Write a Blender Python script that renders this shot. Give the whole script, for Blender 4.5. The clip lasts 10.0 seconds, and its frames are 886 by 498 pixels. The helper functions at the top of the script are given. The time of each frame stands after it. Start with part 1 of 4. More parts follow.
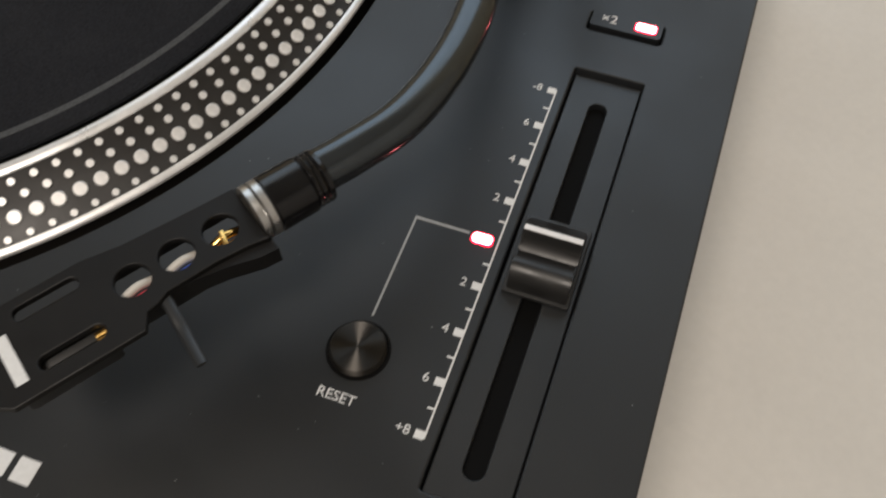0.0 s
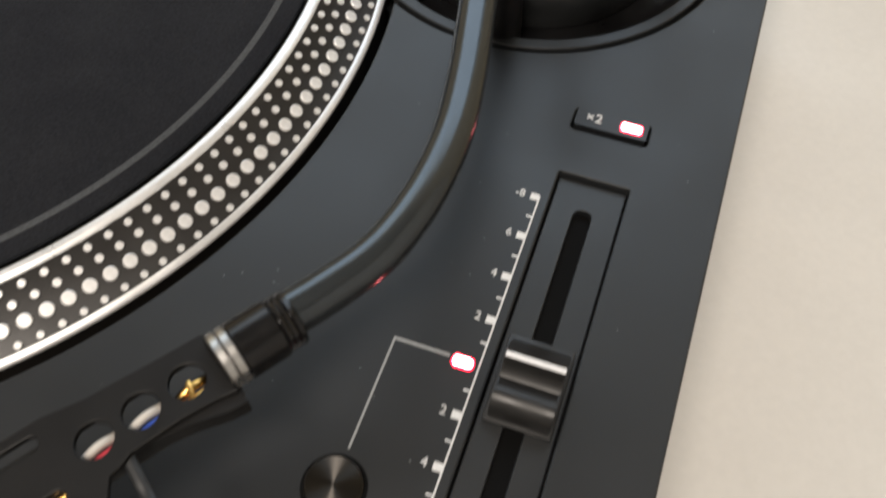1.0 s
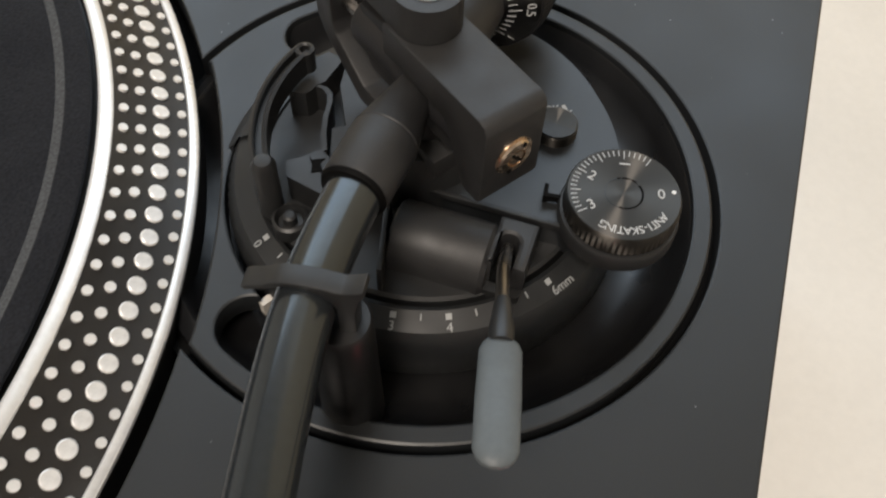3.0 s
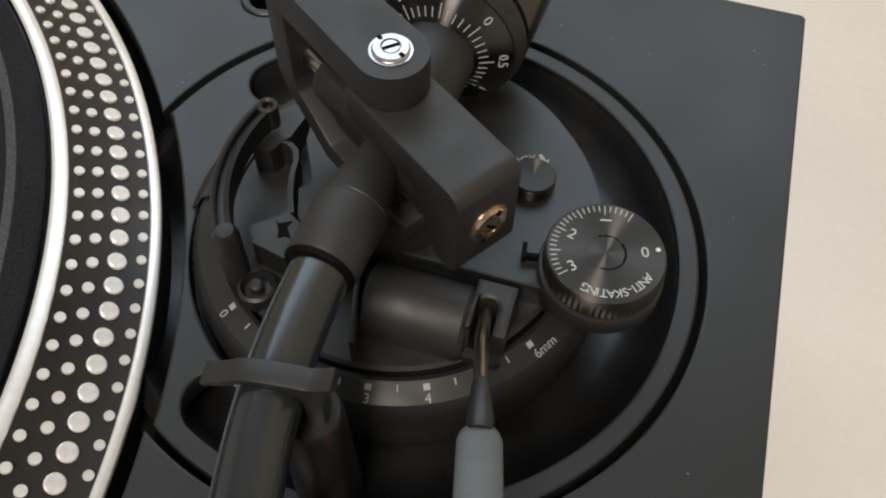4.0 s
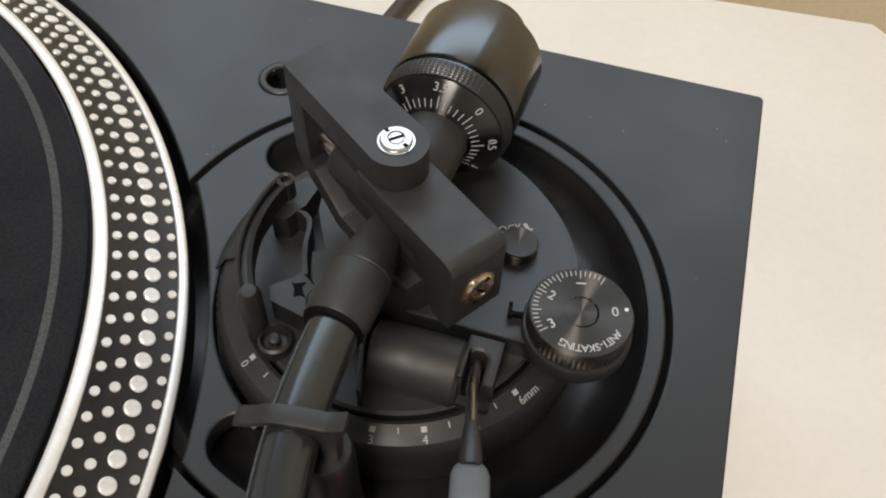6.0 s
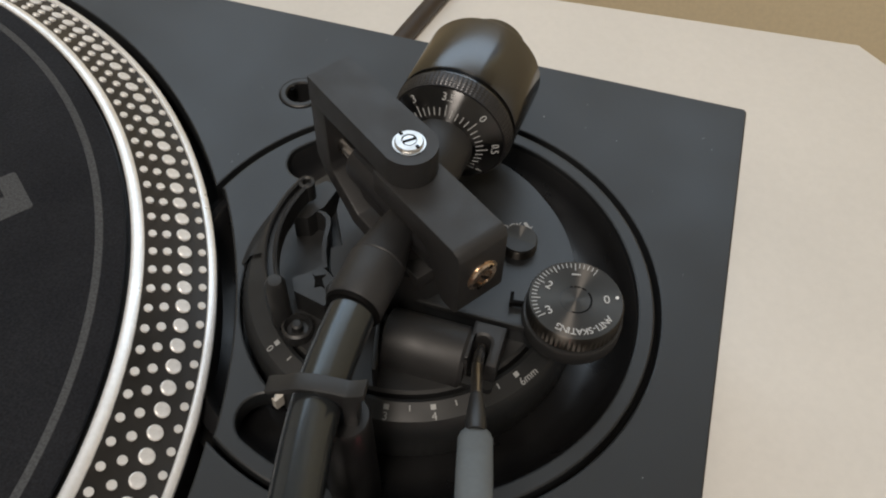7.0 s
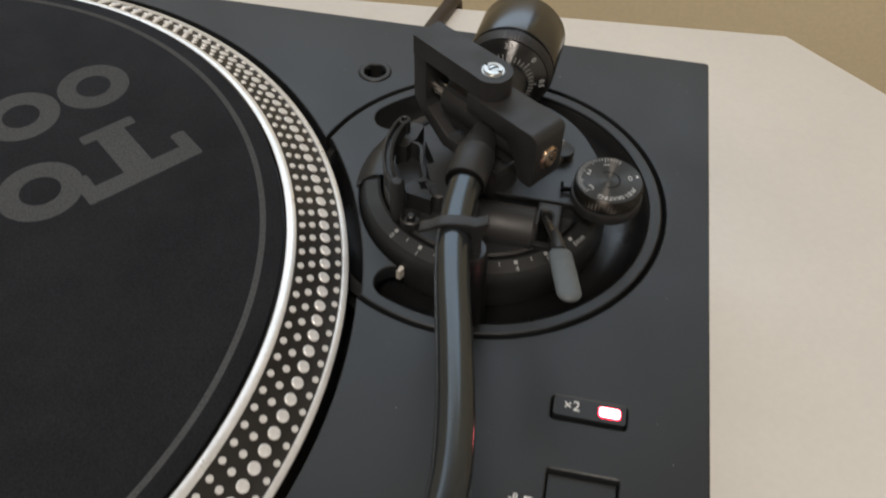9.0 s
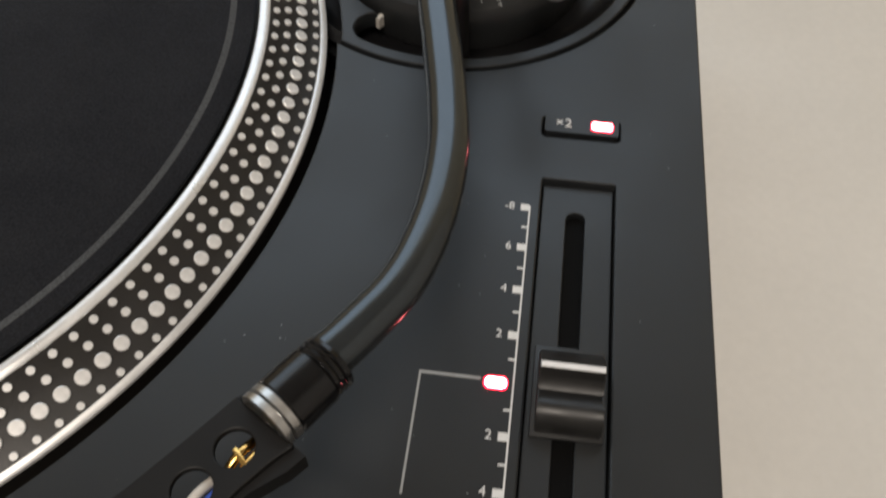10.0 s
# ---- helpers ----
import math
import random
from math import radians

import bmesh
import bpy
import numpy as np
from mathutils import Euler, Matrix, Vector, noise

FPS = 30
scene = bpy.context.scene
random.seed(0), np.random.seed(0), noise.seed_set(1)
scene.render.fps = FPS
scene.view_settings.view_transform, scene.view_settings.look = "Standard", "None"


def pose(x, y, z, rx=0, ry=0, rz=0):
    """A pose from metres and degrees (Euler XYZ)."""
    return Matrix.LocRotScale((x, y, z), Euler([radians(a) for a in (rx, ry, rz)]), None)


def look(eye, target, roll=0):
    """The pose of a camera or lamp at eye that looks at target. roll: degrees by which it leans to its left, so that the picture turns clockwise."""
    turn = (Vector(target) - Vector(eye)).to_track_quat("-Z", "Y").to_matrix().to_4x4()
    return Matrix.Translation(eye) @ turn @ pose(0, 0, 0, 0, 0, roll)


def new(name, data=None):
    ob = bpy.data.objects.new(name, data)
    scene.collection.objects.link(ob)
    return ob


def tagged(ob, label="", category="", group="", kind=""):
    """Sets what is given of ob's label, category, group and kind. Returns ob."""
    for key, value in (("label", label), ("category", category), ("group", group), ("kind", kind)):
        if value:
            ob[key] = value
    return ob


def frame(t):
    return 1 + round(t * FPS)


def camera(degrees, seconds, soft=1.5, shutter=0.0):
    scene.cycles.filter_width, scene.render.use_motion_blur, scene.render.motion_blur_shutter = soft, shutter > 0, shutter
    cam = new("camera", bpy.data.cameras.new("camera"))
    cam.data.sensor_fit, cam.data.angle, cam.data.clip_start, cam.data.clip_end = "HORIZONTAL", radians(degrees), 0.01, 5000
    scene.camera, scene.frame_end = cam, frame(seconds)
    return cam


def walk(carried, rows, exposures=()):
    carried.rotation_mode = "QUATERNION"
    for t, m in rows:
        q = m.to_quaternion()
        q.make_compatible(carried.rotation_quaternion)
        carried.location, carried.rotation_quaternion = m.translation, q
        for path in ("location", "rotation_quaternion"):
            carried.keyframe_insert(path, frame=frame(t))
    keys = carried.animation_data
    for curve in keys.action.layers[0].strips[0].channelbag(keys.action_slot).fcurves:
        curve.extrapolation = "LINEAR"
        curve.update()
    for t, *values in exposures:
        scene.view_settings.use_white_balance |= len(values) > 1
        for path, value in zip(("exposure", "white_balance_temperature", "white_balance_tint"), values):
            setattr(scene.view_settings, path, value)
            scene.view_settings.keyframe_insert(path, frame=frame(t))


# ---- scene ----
cam = camera(53.72, 10.0, soft=2.0, shutter=0.4)
PATH = [
    (0, (0.25339, -0.18115, 0.17911), (0.20837, -0.06030, -0.03505), -0.86),
    (0.2, (0.25822, -0.18035, 0.17376), (0.20889, -0.05246, -0.03531), -2.04),
    (0.5, (0.25444, -0.17475, 0.18238), (0.20864, -0.04836, -0.02840), -0.48),
    (1, (0.24722, -0.15430, 0.18806), (0.20397, -0.03203, -0.02567), -0.21),
    (1.5, (0.23499, -0.10602, 0.16040), (0.19906, 0.03049, -0.04594), 5.30),
    (2, (0.23162, -0.06408, 0.15781), (0.19209, 0.06584, -0.05209), 1.66),
    (2.5, (0.22937, -0.04317, 0.15190), (0.19002, 0.08577, -0.05864), 1.78),
    (2.7, (0.23251, -0.03482, 0.14913), (0.19358, 0.09624, -0.06017), 2.34),
    (3.8, (0.22852, -0.01044, 0.14775), (0.19662, 0.11937, -0.06352), 2.93),
    (4, (0.22985, -0.00969, 0.14829), (0.19633, 0.12189, -0.06162), 2.21),
    (4.5, (0.23152, -0.00934, 0.15452), (0.19901, 0.12226, -0.05553), 2.70),
    (5, (0.23172, -0.01209, 0.15962), (0.20029, 0.12114, -0.04957), 3.18),
    (5.5, (0.23184, -0.01359, 0.16576), (0.19768, 0.12426, -0.03998), 2.89),
    (5.7, (0.23149, -0.01510, 0.16700), (0.19707, 0.12467, -0.03740), 2.88),
    (6.8, (0.23421, -0.03338, 0.17705), (0.19751, 0.11317, -0.02214), 2.74),
    (7, (0.23511, -0.03530, 0.17972), (0.19747, 0.11184, -0.01885), 2.48),
    (7.5, (0.23332, -0.04437, 0.18397), (0.19622, 0.10431, -0.01356), 2.85),
    (8, (0.23044, -0.06258, 0.19544), (0.19329, 0.08833, -0.00038), 2.91),
    (8.5, (0.22253, -0.09930, 0.20914), (0.18671, 0.05605, 0.01657), 1.57),
    (9, (0.22059, -0.12694, 0.21206), (0.19196, 0.03542, 0.02412), 1.66),
    (9.5, (0.22280, -0.15356, 0.18112), (0.20098, 0.00449, -0.01134), 2.50),
    (10, (0.22388, -0.16356, 0.17779), (0.20478, -0.02089, -0.02661), -0.23),
]
EXPOSURES = [(0, -0.12), (0.5, -0.28), (1, 0.36), (1.5, 0.52), (2.5, 0.62), (4, 0.34), (5, 0.6), (5.7, 0.6), (7, 0.12), (8, 0.02), (9, 0.08), (10, -0.04)]
walk(cam, [(t, look(eye, target, roll)) for t, eye, target, roll in PATH], EXPOSURES)

# ---------------------------------------------------------------- world and light
world = bpy.data.worlds.new("room_air")
world.use_nodes = True
scene.world = world
wbg = world.node_tree.nodes["Background"]
wbg.inputs[0].default_value = (0.75, 0.86, 1.0, 1)
wbg.inputs[1].default_value = 0.6


def area_lamp(name, eye, target, size, size_y, watts, colour):
    data = bpy.data.lights.new(name, "AREA")
    data.shape, data.size, data.size_y, data.energy, data.color = "RECTANGLE", size, size_y, watts, colour
    ob = new(name, data)
    ob.matrix_world = look(eye, target)
    return ob


area_lamp("window_daylight", (-0.10, 0.78, 0.85), (0.15, -0.3, 0.0), 1.3, 0.7, 4.8, (0.72, 0.86, 1.0))
area_lamp("ceiling_lamp_light", (0.12, -0.85, 1.60), (0.2, -0.3, 0.0), 0.5, 0.5, 22.5, (1.0, 0.89, 0.785))


# ---------------------------------------------------------------- materials
def material(name, colour, rough=0.5, metal=0.0, spec=0.5, grain=0.0, grain_scale=900.0, bump=0.0, bump_scale=1500.0,
             stain=0.0, stain_scale=14.0, emit=None, power=0.0, coat=0.0, rough_var=0.08):
    m = bpy.data.materials.new(name)
    m.use_nodes = True
    nt = m.node_tree
    b = nt.nodes["Principled BSDF"]
    b.inputs["Base Color"].default_value = (*colour, 1)
    b.inputs["Roughness"].default_value = rough
    b.inputs["Metallic"].default_value = metal
    b.inputs["Specular IOR Level"].default_value = spec
    b.inputs["Coat Weight"].default_value = coat
    tc = nt.nodes.new("ShaderNodeTexCoord")

    def tex(scale, detail):
        t = nt.nodes.new("ShaderNodeTexNoise")
        t.inputs["Scale"].default_value, t.inputs["Detail"].default_value = scale, detail
        nt.links.new(tc.outputs["Object"], t.inputs["Vector"])
        return t.outputs["Fac"]

    def ramp(fac, lo, hi):
        r = nt.nodes.new("ShaderNodeMapRange")
        r.inputs["From Min"].default_value, r.inputs["From Max"].default_value = 0.3, 0.7
        r.inputs["To Min"].default_value, r.inputs["To Max"].default_value = lo, hi
        nt.links.new(fac, r.inputs["Value"])
        return r.outputs["Result"]

    if grain or stain:
        a = ramp(tex(grain_scale, 3), 1 - grain, 1 + grain)
        s = ramp(tex(stain_scale, 5), 1 - stain, 1 + stain)
        mul = nt.nodes.new("ShaderNodeMath")
        mul.operation = "MULTIPLY"
        nt.links.new(a, mul.inputs[0])
        nt.links.new(s, mul.inputs[1])
        v = nt.nodes.new("ShaderNodeVectorMath")
        v.operation = "SCALE"
        v.inputs[0].default_value = colour
        nt.links.new(mul.outputs[0], v.inputs["Scale"])
        nt.links.new(v.outputs["Vector"], b.inputs["Base Color"])
        nt.links.new(ramp(tex(stain_scale * 2.3, 4), max(0, rough - rough_var), min(1, rough + rough_var)), b.inputs["Roughness"])
    if bump:
        bp = nt.nodes.new("ShaderNodeBump")
        bp.inputs["Strength"].default_value, bp.inputs["Distance"].default_value = bump, 0.0002
        nt.links.new(tex(bump_scale, 2), bp.inputs["Height"])
        nt.links.new(bp.outputs["Normal"], b.inputs["Normal"])
    if emit:
        b.inputs["Emission Color"].default_value = (*emit, 1)
        b.inputs["Emission Strength"].default_value = power
    return m


def turned(name, colour, rough, aniso):
    """Lathe-turned metal: fine circular brushing about the object's own z axis."""
    m = material(name, colour, rough, 1.0)
    nt = m.node_tree
    b = nt.nodes["Principled BSDF"]
    b.inputs["Anisotropic"].default_value = aniso
    b.inputs["Anisotropic Rotation"].default_value = 0.25
    tan = nt.nodes.new("ShaderNodeTangent")
    tan.direction_type, tan.axis = "RADIAL", "Z"
    nt.links.new(tan.outputs["Tangent"], b.inputs["Tangent"])
    return m


M_DECK = material("satin_black_paint", (0.0135, 0.0150, 0.0165), 0.40, grain=0.10, grain_scale=2600, bump=0.12, bump_scale=3500, stain=0.06, stain_scale=9)
M_BODY = material("black_rubber_body", (0.012, 0.012, 0.013), 0.6, grain=0.1, stain=0.1)
M_PLASTIC = material("black_plastic", (0.015, 0.0155, 0.016), 0.46, grain=0.08, grain_scale=2500, bump=0.08, bump_scale=4000, stain=0.1, stain_scale=40)
M_YOKE = material("matte_black_casting", (0.019, 0.019, 0.0195), 0.50, grain=0.12, grain_scale=3000, bump=0.2, bump_scale=4500, stain=0.08, stain_scale=60)
M_GLOSS = material("gloss_black", (0.0065, 0.0065, 0.007), 0.33, grain=0.05, stain=0.05, stain_scale=50)
M_NUT = material("polished_black_nut", (0.004, 0.004, 0.0045), 0.2, grain=0.05, stain=0.05, stain_scale=50)
M_TUBE = material("black_anodised_tube", (0.064, 0.073, 0.080), 0.20, metal=0.75, grain=0.05, stain=0.04, stain_scale=25, coat=0.1, rough_var=0.02)
M_SHELL = material("dark_matte_headshell", (0.0068, 0.0066, 0.0066), 0.5, spec=0.25, grain=0.12, grain_scale=3000, bump=0.15, bump_scale=4500, stain=0.1, stain_scale=60)
M_CAP = material("fader_cap_black", (0.015, 0.0148, 0.0145), 0.42, spec=0.45, grain=0.08, grain_scale=2500, stain=0.08, stain_scale=80)
M_RING = material("satin_black_ring", (0.0140, 0.0150, 0.0158), 0.45, spec=0.45, grain=0.1, grain_scale=2500, stain=0.1, stain_scale=80)
# near-black: shade of gaps, slots and holes put into colour; also the black pointer
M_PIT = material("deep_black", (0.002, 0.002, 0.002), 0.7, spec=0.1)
M_STEEL = material("polished_steel", (0.62, 0.615, 0.60), 0.33, metal=1.0, grain=0.06, stain=0.1, stain_scale=120)
M_BRONZE = material("bronze_screw", (0.70, 0.57, 0.45), 0.25, metal=1.0, grain=0.06, stain=0.1, stain_scale=200)
M_ROD = material("dark_steel_rod", (0.32, 0.30, 0.28), 0.3, metal=1.0, grain=0.05, stain=0.08)
M_SILVER = material("machined_aluminium", (0.86, 0.86, 0.85), 0.34, metal=0.55, grain=0.05, stain=0.08, stain_scale=40)
M_DOT = material("milled_dot_aluminium", (0.84, 0.835, 0.82), 0.42, metal=0.35, grain=0.08, stain=0.12, stain_scale=90)
M_RIM = material("platter_black", (0.0170, 0.0152, 0.0138), 0.45, grain=0.15, grain_scale=2500, bump=0.15, stain=0.1, stain_scale=30)
M_FELT = material("black_felt", (0.0098, 0.0104, 0.0126), 0.92, spec=0.25, grain=0.5, grain_scale=1600, bump=0.8, bump_scale=2200, stain=0.12, stain_scale=25)
M_FELT.node_tree.nodes["Principled BSDF"].inputs["Sheen Weight"].default_value = 0.06
M_FELT.node_tree.nodes["Principled BSDF"].inputs["Sheen Tint"].default_value = (0.55, 0.70, 1.0, 1)
M_PRINT = material("grey_felt_print", (0.060, 0.063, 0.066), 0.9, spec=0.2, grain=0.3, grain_scale=1800, bump=0.6, bump_scale=2200, stain=0.08)
M_WHITE = material("white_print", (0.68, 0.69, 0.69), 0.55, grain=0.05, stain=0.04)
M_ETCH = material("pale_dial_etching", (0.44, 0.45, 0.45), 0.5, grain=0.05, stain=0.05)
M_GREYINK = material("grey_print", (0.30, 0.31, 0.31), 0.5, grain=0.05, stain=0.05)
M_GREYRUB = material("grey_rubber_lever", (0.085, 0.098, 0.105), 0.55, grain=0.06, stain=0.06, stain_scale=80, bump=0.1)
# pale colour for the bright chamfer of the cap, a painted highlight
M_CAPLINE = material("cap_edge_highlight", (0.78, 0.78, 0.78), 0.35, grain=0.05, stain=0.05)
M_LED = material("red_led_lens", (0.8, 0.25, 0.25), 0.3, emit=(1.0, 0.22, 0.24), power=22.0)
M_LEDRIM = material("red_led_edge", (0.5, 0.02, 0.03), 0.35, emit=(1.0, 0.01, 0.04), power=8.0)
M_GOLD = material("gold_contact", (0.80, 0.50, 0.16), 0.25, metal=1.0, grain=0.05, stain=0.05)
M_WIRE_W = material("white_wire", (0.56, 0.53, 0.48), 0.45, grain=0.04, stain=0.04)
M_WIRE_B = material("blue_wire", (0.03, 0.08, 0.42), 0.45, grain=0.04, stain=0.04)
M_WIRE_R = material("red_wire", (0.55, 0.04, 0.06), 0.45, grain=0.04, stain=0.04)
M_TABLE = material("white_laminate", (0.67, 0.648, 0.605), 0.46, grain=0.02, grain_scale=300, stain=0.05, stain_scale=8, bump=0.05, bump_scale=600)
M_WALL = material("ochre_wall_paint", (0.84, 0.74, 0.52), 0.85, grain=0.04, grain_scale=200, stain=0.05, stain_scale=3, bump=0.3, bump_scale=250)
M_ROOM = material("white_plaster", (0.76, 0.76, 0.75), 0.85, grain=0.03, grain_scale=150, stain=0.04, stain_scale=2)
# the ceiling is unseen; its grey is chosen to dim the deck's reflection
M_CEIL = material("dimmed_ceiling_grey", (0.46, 0.45, 0.43), 0.85, grain=0.05, grain_scale=120, stain=0.05, stain_scale=2)
M_FLOOR = material("wood_floor", (0.26, 0.17, 0.10), 0.5, grain=0.15, grain_scale=40, stain=0.2, stain_scale=3)
M_CABLE = material("cable_rubber", (0.040, 0.029, 0.022), 0.5, grain=0.08, stain=0.08)
M_TURNED = turned("turned_black_aluminium", (0.072, 0.067, 0.061), 0.42, 0.98)
M_KNURL = material("knurled_black_metal", (0.055, 0.055, 0.057), 0.38, metal=0.8, grain=0.1, grain_scale=3000, stain=0.1, stain_scale=80)
M_WEIGHT = turned("turned_dark_weight", (0.12, 0.122, 0.125), 0.20, 0.85)
M_DIAL = turned("turned_black_dial", (0.12, 0.12, 0.121), 0.29, 0.97)


# ---------------------------------------------------------------- mesh helpers
def part(name, bm, mat, parent=None, label="", smooth=35):
    me = bpy.data.meshes.new(name)
    bmesh.ops.recalc_face_normals(bm, faces=bm.faces)
    bm.to_mesh(me)
    bm.free()
    return place(name, me, mat, parent, label, smooth)


def place(name, me, mat, parent=None, label="", smooth=35):
    me.materials.clear()
    me.materials.append(mat)
    if smooth:
        me.shade_smooth()
        me.set_sharp_from_angle(angle=radians(smooth))
    ob = new(name, me)
    if parent:
        ob.parent = parent
    if label:
        tagged(ob, label=label)
    return ob


def thing_part(name, parent, label):
    ob = tagged(new(name), label)
    ob.parent = parent
    return ob


def casting(outline, v0, v1, bevel, m):
    """An upright casting: a side outline of (along, height), thick from v0 to v1 across, every edge rounded."""
    own = prism(outline, -v1, -v0)
    bmesh.ops.recalc_face_normals(own, faces=own.faces)
    edges = [e for e in own.edges if e.calc_face_angle(0) > 0.4]
    bmesh.ops.bevel(own, geom=edges, offset=bevel, segments=2, profile=0.6, affect="EDGES", clamp_overlap=True)
    own.transform(m @ pose(0, 0, 0, 90, 0, 0))
    return own


def thing(name, label, category, kind="", group=""):
    return tagged(new(name), label, category, group, kind)


def lathe(profile, m=Matrix(), n=64, bm=None, a0=0.0, a1=360.0):
    """Turn a profile of (radius, height) about the z axis of m."""
    bm = bm or bmesh.new()
    full = abs(a1 - a0) >= 359.9
    cols = []
    for i in range(n if full else n + 1):
        a = radians(a0 + (a1 - a0) * i / n)
        cols.append([bm.verts.new(m @ Vector((r * math.cos(a), r * math.sin(a), z))) for r, z in profile])
    for i in range(n):
        c, d = cols[i], cols[(i + 1) % len(cols)]
        for k in range(len(profile) - 1):
            bm.faces.new((c[k], d[k], d[k + 1], c[k + 1]))
    bmesh.ops.remove_doubles(bm, verts=bm.verts, dist=1e-7)
    return bm


def block(sx, sy, sz, m=Matrix(), bevel=0.0, bm=None, segs=2):
    own = bmesh.new()
    bmesh.ops.create_cube(own, size=1, matrix=Matrix.Diagonal((sx, sy, sz, 1)))
    if bevel:
        bmesh.ops.bevel(own, geom=own.edges[:], offset=bevel, segments=segs, profile=0.6, affect="EDGES")
    own.transform(m)
    return join(bm, own)


def join(bm, own):
    if bm is None:
        return own
    me = bpy.data.meshes.new("joined")
    own.to_mesh(me)
    own.free()
    bm.from_mesh(me)
    bpy.data.meshes.remove(me)
    return bm


def prism(outline, z0, z1, bevel=0.0, bm=None, m=Matrix()):
    own = bmesh.new()
    f = own.faces.new([own.verts.new((x, y, z0)) for x, y in outline])
    r = bmesh.ops.extrude_face_region(own, geom=[f])
    up = [v for v in r["geom"] if isinstance(v, bmesh.types.BMVert)]
    for v in up:
        v.co.z = z1
    if bevel:
        rim = [e for e in own.edges if e.verts[0].co.z == e.verts[1].co.z == z1]
        bmesh.ops.bevel(own, geom=rim, offset=bevel, segments=2, profile=0.6, affect="EDGES")
    own.transform(m)
    return join(bm, own)


def spline(points, steps=8):
    pts = [Vector(p) for p in points]
    pts = [2 * pts[0] - pts[1]] + pts + [2 * pts[-1] - pts[-2]]
    out = []
    for i in range(1, len(pts) - 2):
        a, b, c, d = pts[i - 1:i + 3]
        for k in range(steps):
            t = k / steps
            out.append(0.5 * (2 * b + (c - a) * t + (2 * a - 5 * b + 4 * c - d) * t * t + (3 * b - 3 * c + d - a) * t ** 3))
    return out + [pts[-2]]


def sweep(points, radius, n=20, bm=None, flat=1.0):
    """A round rod along points; radius is a number or one for each point; flat squashes it in height."""
    bm = bm or bmesh.new()
    rad = radius if isinstance(radius, list) else [radius] * len(points)
    rings = []
    for i, p in enumerate(points):
        d = (points[min(i + 1, len(points) - 1)] - points[max(i - 1, 0)]).normalized()
        s = d.cross(Vector((0, 0, 1)))
        s = s.normalized() if s.length > 1e-4 else Vector((1, 0, 0))
        u = s.cross(d)
        rings.append([bm.verts.new(p + rad[i] * (math.cos(2 * math.pi * k / n) * s + flat * math.sin(2 * math.pi * k / n) * u)) for k in range(n)])
    for a, b in zip(rings, rings[1:]):
        for k in range(n):
            bm.faces.new((a[k], a[(k + 1) % n], b[(k + 1) % n], b[k]))
    bm.faces.new(rings[0])
    bm.faces.new(rings[-1])
    return bm


def arc(cx, cy, r, a0, a1, n=48):
    return [(cx + r * math.cos(radians(a0 + (a1 - a0) * i / n)), cy + r * math.sin(radians(a0 + (a1 - a0) * i / n))) for i in range(n + 1)]


def slot(x0, y0, x1, y1, r, n=6):
    """A rectangle with rounded corners."""
    return (arc(x1 - r, y1 - r, r, 0, 90, n) + arc(x0 + r, y1 - r, r, 90, 180, n)
            + arc(x0 + r, y0 + r, r, 180, 270, n) + arc(x1 - r, y0 + r, r, 270, 360, n))


def from_curve(cu):
    ob = new("shape", cu)
    me = bpy.data.meshes.new_from_object(ob.evaluated_get(bpy.context.evaluated_depsgraph_get()))
    bpy.data.objects.remove(ob)
    bpy.data.curves.remove(cu)
    return me


def plate(loops, z0, z1, bevel):
    """A flat plate between two heights whose outline is the first loop and whose holes are the others."""
    cu = bpy.data.curves.new("plate", "CURVE")
    cu.dimensions, cu.fill_mode = "2D", "BOTH"
    cu.extrude, cu.bevel_depth, cu.offset, cu.bevel_resolution = (z1 - z0) / 2 - bevel, bevel, -bevel, 1
    for loop in loops:
        s = cu.splines.new("POLY")
        s.points.add(len(loop) - 1)
        for p, (x, y) in zip(s.points, loop):
            p.co = (x, y, 0, 1)
        s.use_cyclic_u = True
    me = from_curve(cu)
    me.transform(Matrix.Translation((0, 0, (z0 + z1) / 2)))
    return me


def lettering(body, size, m, thick=0.00008):
    cu = bpy.data.curves.new("lettering", "FONT")
    cu.body, cu.size, cu.align_x, cu.align_y = body, size, "CENTER", "CENTER"
    cu.extrude, cu.resolution_u = thick, 3
    me = from_curve(cu)
    me.transform(m)
    return me


# ---------------------------------------------------------------- the room and the table
TABLE_Z = -0.105


